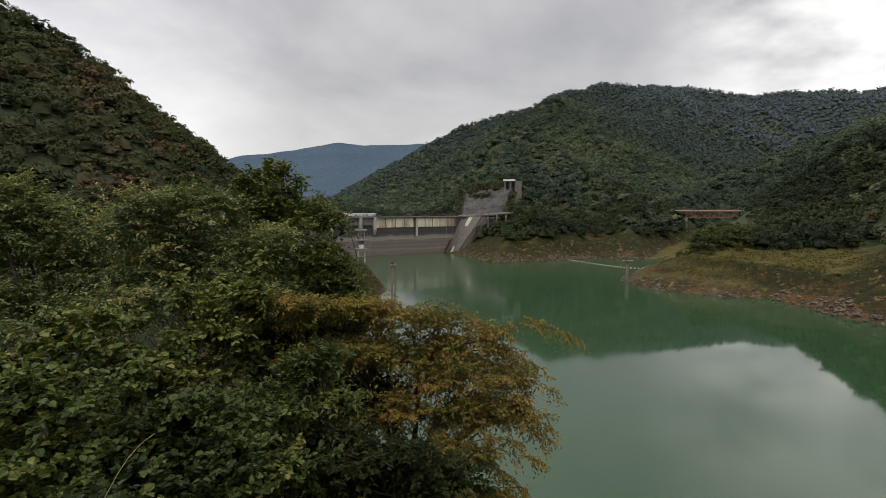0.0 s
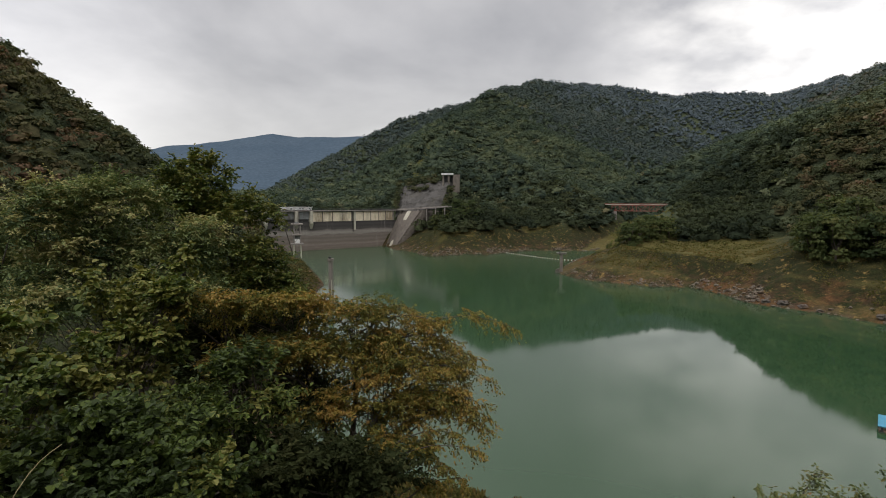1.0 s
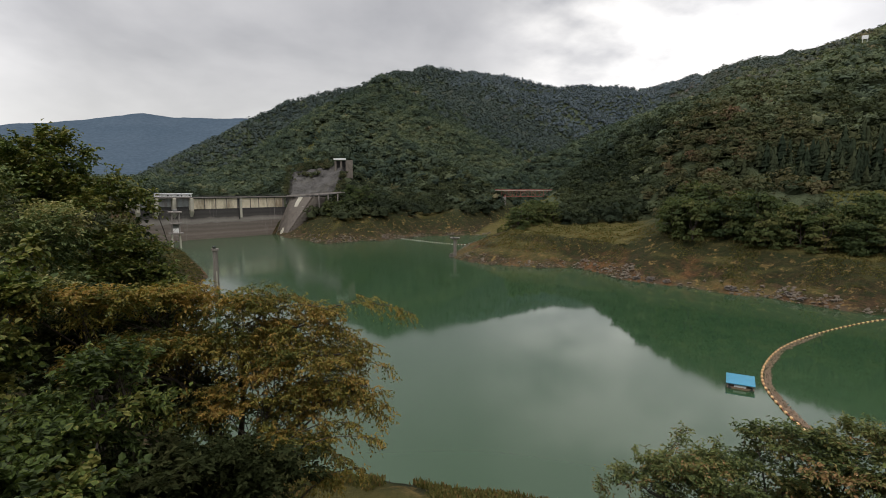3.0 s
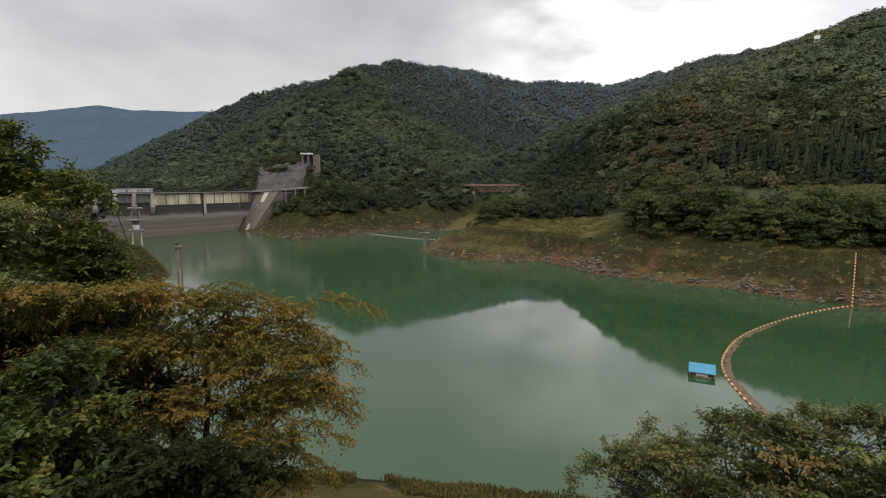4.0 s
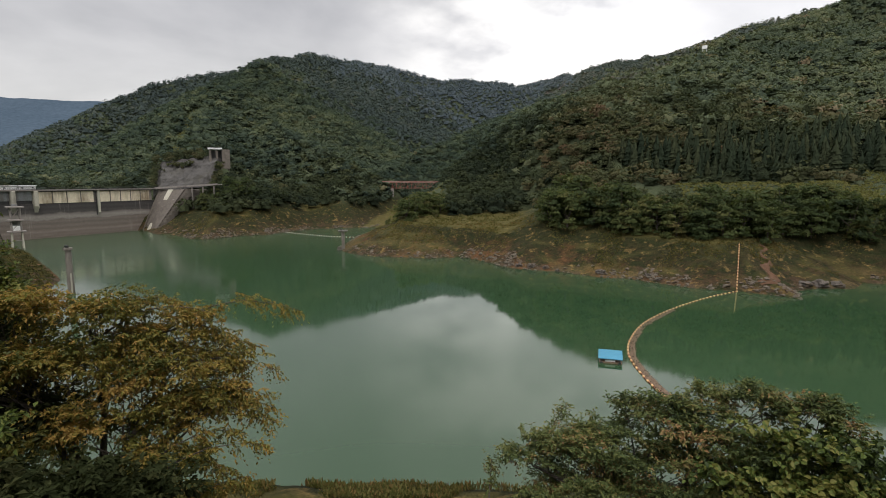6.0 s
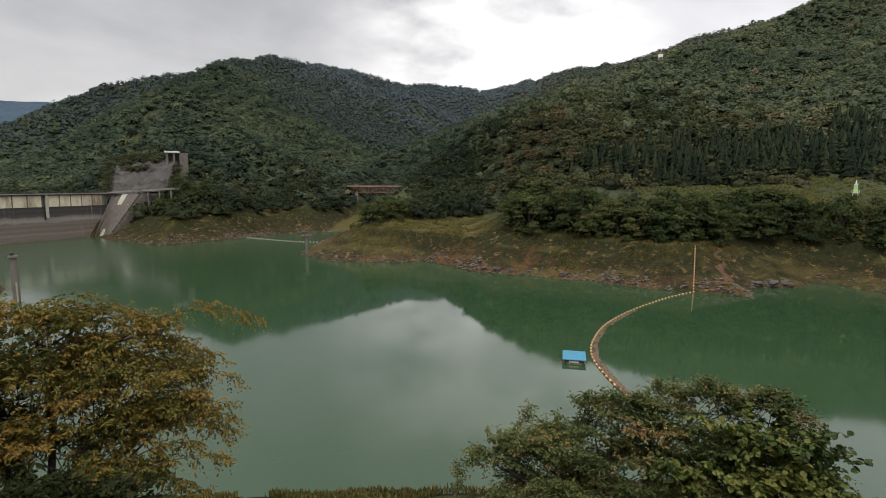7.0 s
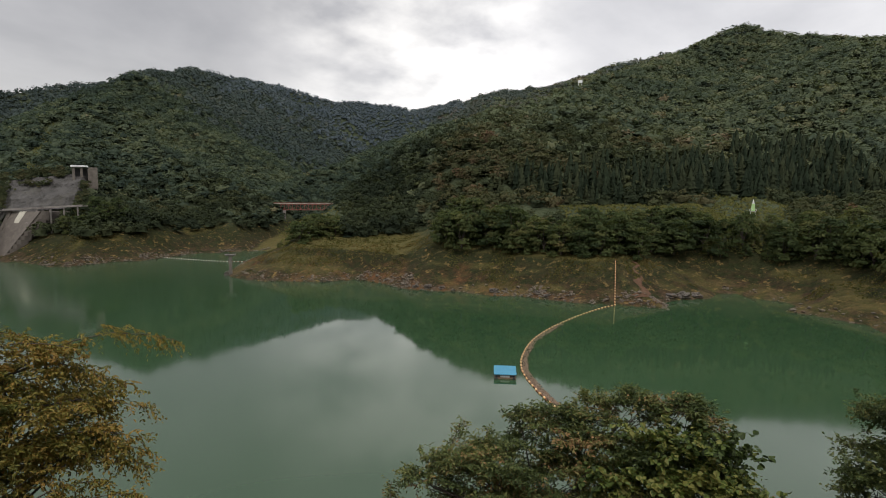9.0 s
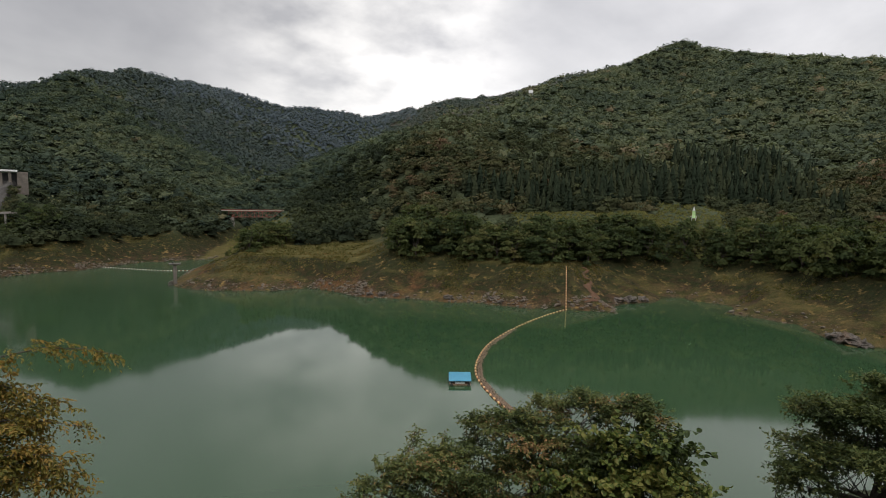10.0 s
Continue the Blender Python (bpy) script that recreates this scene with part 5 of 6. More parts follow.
def float_line(name, label, mat, pts, pitch, size, group):
    """Floats strung along a line of points; each is a small barrel with end collars."""
    pts = [Vector(p) for p in pts]
    # smooth the line
    for _ in range(3):
        q = [pts[0]]
        for a, b in zip(pts, pts[1:]):
            q += [a.lerp(b, 0.25), a.lerp(b, 0.75)]
        pts = q + [pts[-1]]
    first, along, k = None, 0.0, 0
    for a, b in zip(pts, pts[1:]):
        d = (b - a).length
        while along < d:
            p = a.lerp(b, along / d)
            m = Matrix.Translation(p) @ (b - a).to_track_quat("X", "Z").to_matrix().to_4x4() @ pose(0, 0, 0, 0, 0, random.uniform(-6, 6))
            if first is None:
                first = empty(name, m)
                bm = bmesh.new()
                r = size
                bmesh.ops.create_cone(bm, cap_ends=True, segments=10, radius1=r, radius2=r, depth=pitch * 0.36, matrix=pose(0, 0, 0, 0, 90, 0))
                bmesh.ops.bevel(bm, geom=[e for e in bm.edges if abs(e.verts[0].co.x - e.verts[1].co.x) < 1e-4], offset=r * 0.35, segments=2, affect="EDGES")
                part("barrel", bm, mat, first)
                part("coupling", bar((pitch * 0.14, 0, 0.0), (pitch * 0.86, 0, 0.0), r * 0.52, 6), RUST_CABLE, first)
                tagged(first, label, "float", group)
            else:
                copy_thing(first, m)
            along += pitch
        along -= d


BOOM = [(163, 94.5, 0.1), (148, 94.2, 0.1), (124, 90, 0.1), (105, 84, 0.1), (90.5, 75.5, 0.1), (83, 69, 0.1), (77.5, 61.5, 0.1), (73, 54, 0.1), (68, 44, 0.1), (62, 32, 0.1)]
float_line("boom_float", "orange barrel float of the boom across the lake", ORANGE_FLOAT, BOOM, 2.1, 0.21, "orange boom floats")
bank = []
for k in range(9):
    f = k / 8
    x, y = 163 + 24.5 * f, 94.5 + 14.5 * f
    bank.append((x, y, float(land([x], [y])[0][0]) + 0.35))
float_line("boom_float", "orange barrel float lying up the bare bank", ORANGE_FLOAT, bank, 1.75, 0.21, "boom floats on the bank")
float_line("white_float", "small white float of the far float line", WHITE_FLOAT, [(86, 356, 0.1), (99, 325, 0.1), (108, 309, 0.1), (118, 304, 0.1)], 2.1, 0.2, "white float line")


def build_raft():
    r = tagged(empty("raft", pose(78.6, 69.6, 0, 0, 0, -47)), "small work raft with a flat blue roof beside the boom", "raft")
    part("hull", box(-2.1, 2.1, -2.3, 2.3, -0.25, 0.3, 0.08), WOOD, r)
    for x in (-1.7, 1.7):
        part("pontoon", bar((x, -2.4, 0.0), (x, 2.4, 0.0), 0.34, 10), DARK_STEEL_AND_GAPS, r)
    for x in (-1.9, 0, 1.9):
        for y in (-2.0, 2.0):
            part("post", bar((x, y, 0.3), (x, y, 0.92 + 0.06 * (y + 2)), 0.06, 6), GREY_STEEL, r)
    part("roof", hull([(x, y, z + 0.06 * (y + 2)) for x in (-2.25, 2.25) for y in (-2.45, 2.45) for z in (0.93, 1.01)]), BLUE_SHEET, r, "blue sheet roof")
    for k in range(7):
        x = -2.1 + 0.7 * k
        part("roof_rib", hull([(x + dx, y, z + 0.06 * (y + 2)) for dx in (-0.04, 0.04) for y in (-2.45, 2.45) for z in (1.015, 1.05)]), BLUE_SHEET, r)
    part("crate", box(-1.0, 0.9, -2.2, -1.5, 0.32, 0.72, 0.04), WHITE_PAINT, r)
    part("rail", bar((-2.05, -2.25, 0.75), (2.05, -2.25, 0.75), 0.04, 6), GREY_STEEL, r)


build_raft()


def build_mast():
    x, y = 275.5, 89.5
    g = float(land([x], [y])[0][0])
    t = tagged(empty("signal_mast", pose(x, y, g, 0, 0, 20)), "pale green warning mast in a scrubby clearing", "mast")
    z0 = 31.6 - g
    for sx in (-1, 1):
        for sy in (-1, 1):
            part("leg", bar((sx * 1.0, sy * 1.0, -0.5), (sx * 0.85, sy * 0.85, z0), 0.10, 5), WHITE_PAINT, t)
    part("panel", hull([(sx * 0.85, sy * 0.85, z0) for sx in (-1, 1) for sy in (-1, 1)] + [(sx * 0.62, sy * 0.62, z0 + 3.4) for sx in (-1, 1) for sy in (-1, 1)]), MINT_PAINT, t, "pale green tapering casing")
    part("collar", box(-0.72, 0.72, -0.72, 0.72, z0 + 3.42, z0 + 3.62, 0.04), WHITE_PAINT, t)
    part("tip", bar((0, 0, z0 + 3.64), (0, 0, z0 + 5.4), 0.40, 8, 0.14), WHITE_PAINT, t)
    part("platform", box(-1.35, 1.35, -1.35, 1.35, z0 - 0.2, z0 - 0.02), WHITE_PAINT, t)
    for sx in (-1, 1):
        part("rail", bar((sx * 1.3, -1.3, z0 + 0.9), (sx * 1.3, 1.3, z0 + 0.9), 0.05, 5), WHITE_PAINT, t)
        part("rail", bar((-1.3, sx * 1.3, z0 + 0.9), (1.3, sx * 1.3, z0 + 0.9), 0.05, 5), WHITE_PAINT, t)
        for sy in (-1, 1):
            part("rail_post", bar((sx * 1.3, sy * 1.3, z0), (sx * 1.3, sy * 1.3, z0 + 0.95), 0.05, 5), WHITE_PAINT, t)


build_mast()


def build_relay():
    p = bearing(55.8, 520)
    g = float(land([p.x], [p.y])[0][0])
    top = EYE + 520 * math.tan(radians(12.45))
    t = tagged(empty("relay_panel", pose(p.x, p.y, g, 0, 0, -56)), "small white relay panel on posts on the ridge", "antenna")
    h = max(top - g, 4)
    for x in (-1.4, 1.4):
        part("post", bar((x, 0, -1), (x, 0, h), 0.15, 6), WHITE_PAINT, t)
    part("panel", box(-2.0, 2.0, -0.15, 0.15, h - 2.8, h, 0.05), WHITE_PAINT, t)


build_relay()


# ---- trees along the shores, one by one ----
def pad_crown(rng, pads, cards, size):
    """Crown of flat leaf pads set round and over one another, widest a third of the way up; unit radius, base at zero."""
    tris, tones, norms = [], [], []
    for _ in range(pads):
        h = rng.uniform(0.0, 1.0) ** 0.85
        wide = math.sin(math.pi * min(1.0, 0.16 + 0.84 * (1 - h) ** 0.8) * 0.62) * 0.95
        a, s = rng.uniform(0, 2 * np.pi), wide * math.sqrt(rng.uniform(0.3, 1.0))
        c = np.array([s * math.cos(a), s * math.sin(a), 0.12 + 1.45 * h])
        w = rng.uniform(0.22, 0.46)
        k = int(cards * (w / 0.3) ** 2)
        o = unit(rng.normal(size=(k, 3)))
        flat = np.linalg.norm(o[:, :2], axis=1, keepdims=True)
        p = c + o * np.array([w, w, w * 0.24]) * rng.uniform(0.4, 1.0, (k, 1)) + np.array([0, 0, -0.16]) * w * 2 * flat**2
        nrm = unit(np.array([0, 0, 0.6]) + o * 0.5 + unit(c * np.array([1, 1, 0.4])) * 0.35 + rng.normal(size=(k, 3)) * 0.3)
        u = unit(np.cross(nrm, rng.normal(size=(k, 3))))
        v = np.cross(nrm, u)
        q = size * rng.uniform(0.6, 1.4, (k, 1))
        tris.append(np.stack([p + u * q, p - u * 0.5 * q + v * 0.7 * q, p - u * 0.6 * q - v * 0.7 * q], 1))
        tones.append(np.full(k, np.clip(0.2 + 0.12 * rng.normal(), 0, 0.5)))
        n = unit(np.array([0, 0, 0.35]) + o * 0.8 + unit(c * np.array([1, 1, 0.5])) * 0.45 + rng.normal(size=(k, 3)) * 0.12)
        norms.append(np.repeat(n[:, None], 3, 1))
    return np.concatenate(tris), np.concatenate(tones), np.concatenate(norms)


def shore_tree(rng, mat):
    """One broadleaved tree of unit crown radius: trunk with limbs, and a crown of pads."""
    t = empty("tree", Matrix.Identity(4))
    bm = bmesh.new()
    add_bar(bm, (0, 0, -0.5), (0.02, 0, 0.5), 0.06, 6, 0.04)
    for _ in range(5):
        a = rng.uniform(0, 6.28)
        m = Vector((0.25 * math.cos(a), 0.25 * math.sin(a), rng.uniform(0.6, 0.8)))
        add_bar(bm, (0.02, 0, rng.uniform(0.2, 0.45)), m, 0.03, 5, 0.02)
        add_bar(bm, m, m * 1.5 + Vector((0, 0, 0.2)), 0.02, 4, 0.008)
    part("trunk", bm, BARK, t)
    tris, tones, norms = pad_crown(rng, 44, 34, 0.075)
    ob = new("crown", tone_mesh("crown", tris, tones, mat, norms))
    ob.parent = t
    return tagged(t, "broadleaved tree with layered green foliage above the bare bank", "tree", "trees along the shore")


def shore_trees(spots, label=None):
    rng = np.random.default_rng(12)
    kinds = [shore_tree(rng, SHORE_LEAF) for _ in range(6)]
    first = dict(enumerate(kinds))
    for k, (x, y, z, r) in enumerate(spots):
        m = Matrix.Translation((x, y, z - 0.3)) @ pose(0, 0, 0, rng.uniform(-4, 4), rng.uniform(-4, 4), rng.uniform(0, 360)) @ Matrix.Diagonal((r, r, r * rng.uniform(1.1, 1.55), 1))
        i = k % len(kinds)
        if k < len(kinds):
            kinds[i].matrix_world = m
        else:
            c = copy_thing(first[i], m)
            c.matrix_basis = m


shore_trees(SHORE_SPOTS)


# ---- loose stones, grass and bushes on the banks ----
def stone_shape(rng, squash=0.7):
    bm = bmesh.new()
    bmesh.ops.create_icosphere(bm, subdivisions=1, radius=1.0)
    for v in bm.verts:
        v.co *= rng.uniform(0.5, 1.25)
        v.co.z *= squash
    t = np.array([[tuple(v.co) for v in f.verts] for f in bm.faces])
    bm.free()
    return t


def shore_points(rng, n, line, d0, d1):
    """Places beside a stretch of the shoreline."""
    pts = np.array(line, float)
    seg = np.diff(pts, axis=0)
    ln = np.hypot(*seg.T)
    k = rng.choice(len(seg), n, p=ln / ln.sum())
    t = rng.uniform(0, 1, n)[:, None]
    nrm = np.stack([seg[:, 1], -seg[:, 0]], 1) / ln[:, None]
    p = pts[k] + seg[k] * t + nrm[k] * rng.uniform(d0, d1, n)[:, None] * 1.0
    z, d = land(p[:, 0], p[:, 1])
    return p, z, d


def build_stones():
    rng = np.random.default_rng(21)
    shapes = [stone_shape(rng) for _ in range(8)]
    tris = []
    for line, n in ((FAR_SHORE, 4200), (TIP_SHORE, 1800), (POINT_SHORE, 3800), (COVE_SHORE, 1300)):
        p, z, d = shore_points(rng, n, line, -9.0, 9.0)
        thick = value_noise(p[:, 0], p[:, 1], 16, 61) + 0.6 * value_noise(p[:, 0], p[:, 1], 5, 62)
        keep = (d > 0) & (d < 5 + 5 * thick) & (thick > -0.35)
        for x, y, h in zip(p[keep, 0], p[keep, 1], z[keep]):
            s = 0.12 + 0.75 * rng.uniform() ** 3.2
            q = shapes[rng.integers(8)] * s * np.array([rng.uniform(0.8, 1.5), rng.uniform(0.8, 1.3), 1])
            a = rng.uniform(0, 6.28)
            c, w = math.cos(a), math.sin(a)
            tris.append(np.stack([q[..., 0] * c - q[..., 1] * w + x, q[..., 0] * w + q[..., 1] * c + y, q[..., 2] + h + s * 0.2], -1))
    me = tone_mesh("shore_stones", np.concatenate(tris), 0.5, ROCK)
    tagged(new("shore_stones", me), "grey and brown loose stones along the waterline", "stones", kind="stuff")
    # single boulders
    for k in range(64):
        p, z, d = shore_points(rng, 30, (FAR_SHORE, POINT_SHORE)[k % 2], -8, 8)
        ok = np.where((d > 0.3) & (d < 8))[0]
        if not len(ok):
            continue
        i = ok[0]
        s = rng.uniform(0.4, 1.0)
        bm = bmesh.new()
        bmesh.ops.create_icosphere(bm, subdivisions=1, radius=s)
        off = Vector(rng.uniform(-50, 50, 3))
        for v in bm.verts:
            v.co *= 1 + 0.8 * noise.noise(v.co * (1.1 / s) + off)
            v.co.z *= 0.7
        ob = part("boulder", bm, ROCK)
        ob.location = (p[i, 0], p[i, 1], z[i] + s * 0.15)
        tagged(ob, "rough grey boulder on the bare shore", "boulder", "boulders on the shore")


    for x, y, s in ((174, 16.5, 2.6), (177, 19.5, 2.0), (172.5, 13.5, 1.8), (193, 84.5, 2.1), (188, 86.5, 1.8), (198, 81.5, 1.7), (146.5, 136, 1.6), (134.5, 160.5, 1.5), (131.5, 165, 1.3), (137.5, 155.5, 1.2), (212, 70, 1.5), (154.5, 117, 1.1), (155, 122, 1.2)):
        bm = bmesh.new()
        bmesh.ops.create_icosphere(bm, subdivisions=3, radius=s)
        off = Vector((x, y, s))
        for v in bm.verts:
            v.co *= 1 + 0.75 * noise.fractal(v.co * (1.5 / s) + off, 0.7, 2.1, 4)
            v.co.z *= 0.6
        ob = part("rock_outcrop", bm, DARK_ROCK)
        ob.location = (x, y, float(land([x], [y])[0][0]) + s * 0.1)
        tagged(ob, "dark craggy rock outcrop at the waterline", "rock", "rock outcrops")


build_stones()


def build_grass():
    """Tufts and low herbs on the upper drawdown banks and the grassy point."""
    rng = np.random.default_rng(31)
    tris, tones = [], []
    for line, n, far in ((FAR_SHORE, 6500, 34), (TIP_SHORE, 6000, 40), (POINT_SHORE, 12000, 46), (COVE_SHORE, 20000, 34), (NEAR_SHORE[8:15], 7000, 26)):
        p, z, d = shore_points(rng, n, line, -far, far)
        lush = value_noise(p[:, 0], p[:, 1], 22, 71) + 0.7 * value_noise(p[:, 0], p[:, 1], 7, 72) + 0.09 * (z - 7)
        m = (d > 2.5) & (lush > -0.1) & (z < 19)
        p, z, lush = p[m], z[m], lush[m]
        k = len(p)
        for _ in range(3):
            o = rng.normal(size=(k, 3)) * 0.22
            base = np.stack([p[:, 0], p[:, 1], z - 0.08], 1) + o * np.array([1, 1, 0])
            a = rng.uniform(0, 6.28, k)
            w = rng.uniform(0.12, 0.34, k)
            side = np.stack([np.cos(a) * w, np.sin(a) * w, np.zeros(k)], 1)
            tip = base + np.stack([rng.normal(size=k) * 0.2, rng.normal(size=k) * 0.2, rng.uniform(0.22, 0.6, k)], 1)
            tris.append(np.stack([base - side, base + side, tip], 1))
            tones.append(np.clip(0.45 + 0.22 * rng.normal(size=k) - 0.25 * value_noise(p[:, 0], p[:, 1], 30, 73), 0, 1))
    # the terrace
    k = 14000
    az, r = rng.uniform(20, 41.5, k), rng.uniform(245, 322, k)
    x, y = r * np.sin(np.radians(az)), r * np.cos(np.radians(az))
    z, d = land(x, y)
    m = (d > 14) & (az < 38.5 + 3.5 * value_noise(x, y, 14, 94)) & (r < TERRACE(az) + 3) & (value_noise(x, y, 9, 91) + 0.6 * value_noise(x, y, 3, 92) > -0.45)
    x, y, z = x[m], y[m], z[m]
    k = len(x)
    base = np.stack([x, y, z - 0.05], 1)
    a, w = rng.uniform(0, 6.28, k), rng.uniform(0.2, 0.6, k)
    side = np.stack([np.cos(a) * w, np.sin(a) * w, np.zeros(k)], 1)
    tip = base + np.stack([rng.normal(size=k) * 0.3, rng.normal(size=k) * 0.3, rng.uniform(0.2, 0.7, k)], 1)
    tris.append(np.stack([base - side, base + side, tip], 1))
    tones.append(np.clip(0.55 + 0.25 * rng.normal(size=k) + 0.3 * value_noise(x, y, 25, 93), 0, 1))
    tagged(new("bank_grass", tone_mesh("bank_grass", np.concatenate(tris), np.concatenate(tones), GRASS)), "thin yellow-green grass and weeds on the bare banks", "grass", kind="stuff")
    # the near bench over the water
    tris, tones = [], []
    k = 26000
    az, r = rng.uniform(-14, 48, k), rng.uniform(29, 39.5, k)
    x, y = r * np.sin(np.radians(az)), r * np.cos(np.radians(az))
    m = value_noise(x, y, 4, 81) + 0.5 * value_noise(x, y, 1.4, 82) + 0.22 * (r - 35) > -0.05
    x, y, r = x[m], y[m], r[m]
    z, _ = land(x, y)
    k = len(x)
    high = (0.5 + 0.5 * value_noise(x, y, 2.6, 83)) * np.clip((r - 31) / 5, 0.3, 1)
    a = rng.uniform(0, 6.28, k)
    w = rng.uniform(0.05, 0.12, k)
    base = np.stack([x, y, z - 0.05], 1)
    side = np.stack([np.cos(a) * w, np.sin(a) * w, np.zeros(k)], 1)
    lift = np.stack([rng.normal(size=k) * 0.16, rng.normal(size=k) * 0.16, 0.25 + 0.75 * high * rng.uniform(0.4, 1, k)], 1)
    tris = np.stack([base - side + lift * 0.5, base + side + lift * rng.uniform(0.3, 0.7, (k, 1)), base + lift], 1)
    tris2 = np.stack([base - side * 0.3, base + side * 0.3, base + lift * 0.9], 1)
    t = np.clip(0.4 + 0.3 * rng.normal(size=k) + 0.2 * high, 0, 1)
    tagged(new("bench_weeds", tone_mesh("bench_weeds", np.concatenate([tris, tris2]), np.concatenate([t, t]), GRASS)), "low weeds and grass along the near bank's edge", "weeds", kind="stuff")


build_grass()


def build_bank_herbs():
    """Low dark herbs and small bushes scattered over the upper banks."""
    rng = np.random.default_rng(35)
    spots = []
    for line, n, far in ((FAR_SHORE, 900, 30), (TIP_SHORE, 700, 34), (POINT_SHORE, 2200, 38), (COVE_SHORE, 2600, 36), (NEAR_SHORE[8:15], 5200, 24)):
        p, z, d = shore_points(rng, n, line, -far, far)
        m = (d > np.where(p[:, 0] < 0, 1.5, 5)) & (z < 17) & (value_noise(p[:, 0], p[:, 1], 13, 75) + 0.8 * value_noise(p[:, 0], p[:, 1], 5, 76) + 0.05 * (d - 14) + 2.0 * (p[:, 0] < 0) > 0.1)
        spots.append(np.stack([p[m, 0], p[m, 1], z[m]], 1))
    spots = np.concatenate(spots)
    s = rng.uniform(0.25, 0.9, len(spots)) * rng.uniform(0.6, 1.1, len(spots)) * np.where(spots[:, 0] < 0, 1.7, 1.0)
    woods("bank_herbs", "low dark herbs and small bushes on the upper banks", spots, FAR_CROWNS, HERB, s * 0.8, s, rng.uniform(0.1, 0.9, len(spots)), 13)


build_bank_herbs()


def build_driftwood():
    rng = np.random.default_rng(41)
    bm = bmesh.new()
    pts = [Vector(p) for p in BOOM[2:9]]
    for _ in range(850):
        k = rng.integers(len(pts) - 1)
        a, b = pts[k], pts[k + 1]
        u = (b - a).normalized()
        out = Vector((u.y, -u.x, 0))
        if out.x < 0:
            out = -out
        p = a.lerp(b, rng.uniform()) + out * (0.3 + 1.15 * rng.uniform())
        an = math.atan2(u.y, u.x) + rng.normal() * 0.45
        d = Vector((math.cos(an), math.sin(an), rng.normal() * 0.03)) * rng.uniform(0.2, 0.9)
        add_bar(bm, p - d + Vector((0, 0, 0.03)), p + d + Vector((0, 0, 0.03)), rng.uniform(0.03, 0.10), 4, 0.03)
    tagged(part("driftwood", bm, WOOD), "brown driftwood held back by the orange boom", "driftwood", kind="stuff")


build_driftwood()


# ---- the plants below the viewpoint ----
def spot(az, el, r):
    """A place by bearing, angle above the eye's level and distance from the eye."""
    c = math.cos(radians(el))
    return np.array([r * c * math.sin(radians(az)), r * c * math.cos(radians(az)), EYE + r * math.sin(radians(el))])


def leaf_tris(rng, base, way, normal, length, width, fold=0.25, round_leaf=False):
    """Leaves as two or four faces, folded along the midrib."""
    side = unit(np.cross(normal, way))
    nrm = unit(np.cross(way, side))
    L, W = length[:, None], width[:, None]
    tip = base + way * L - nrm * L * 0.10
    if not round_leaf:
        mid = base + way * L * 0.45
        l, r = mid + side * W * 0.5 + nrm * W * fold, mid - side * W * 0.5 + nrm * W * fold
        return np.concatenate([np.stack([base, l, tip], 1), np.stack([base, tip, r], 1)])
    m1, m2 = base + way * L * 0.28, base + way * L * 0.72
    l1, r1 = m1 + side * W * 0.5 + nrm * W * fold, m1 - side * W * 0.5 + nrm * W * fold
    l2, r2 = m2 + side * W * 0.42 + nrm * W * fold * 0.6, m2 - side * W * 0.42 + nrm * W * fold * 0.6
    return np.concatenate([np.stack([base, l1, tip], 1), np.stack([l1, l2, tip], 1), np.stack([base, tip, r1], 1), np.stack([r1, tip, r2], 1)])


def limb_tubes(bm, a, b, w0, w1, rng, bend=0.12, steps=5):
    a, b = np.asarray(a, float), np.asarray(b, float)
    L = np.linalg.norm(b - a)
    sag = np.array([rng.normal() * bend, rng.normal() * bend, abs(rng.normal()) * bend]) * L
    last = a
    pts = [a]
    for k in range(1, steps + 1):
        t = k / steps
        p = a + (b - a) * t + sag * math.sin(math.pi * t)
        add_bar(bm, last, p, w0 + (w1 - w0) * (k - 1) / steps, 6, w0 + (w1 - w0) * t)
        last = p
        pts.append(p)
    return pts


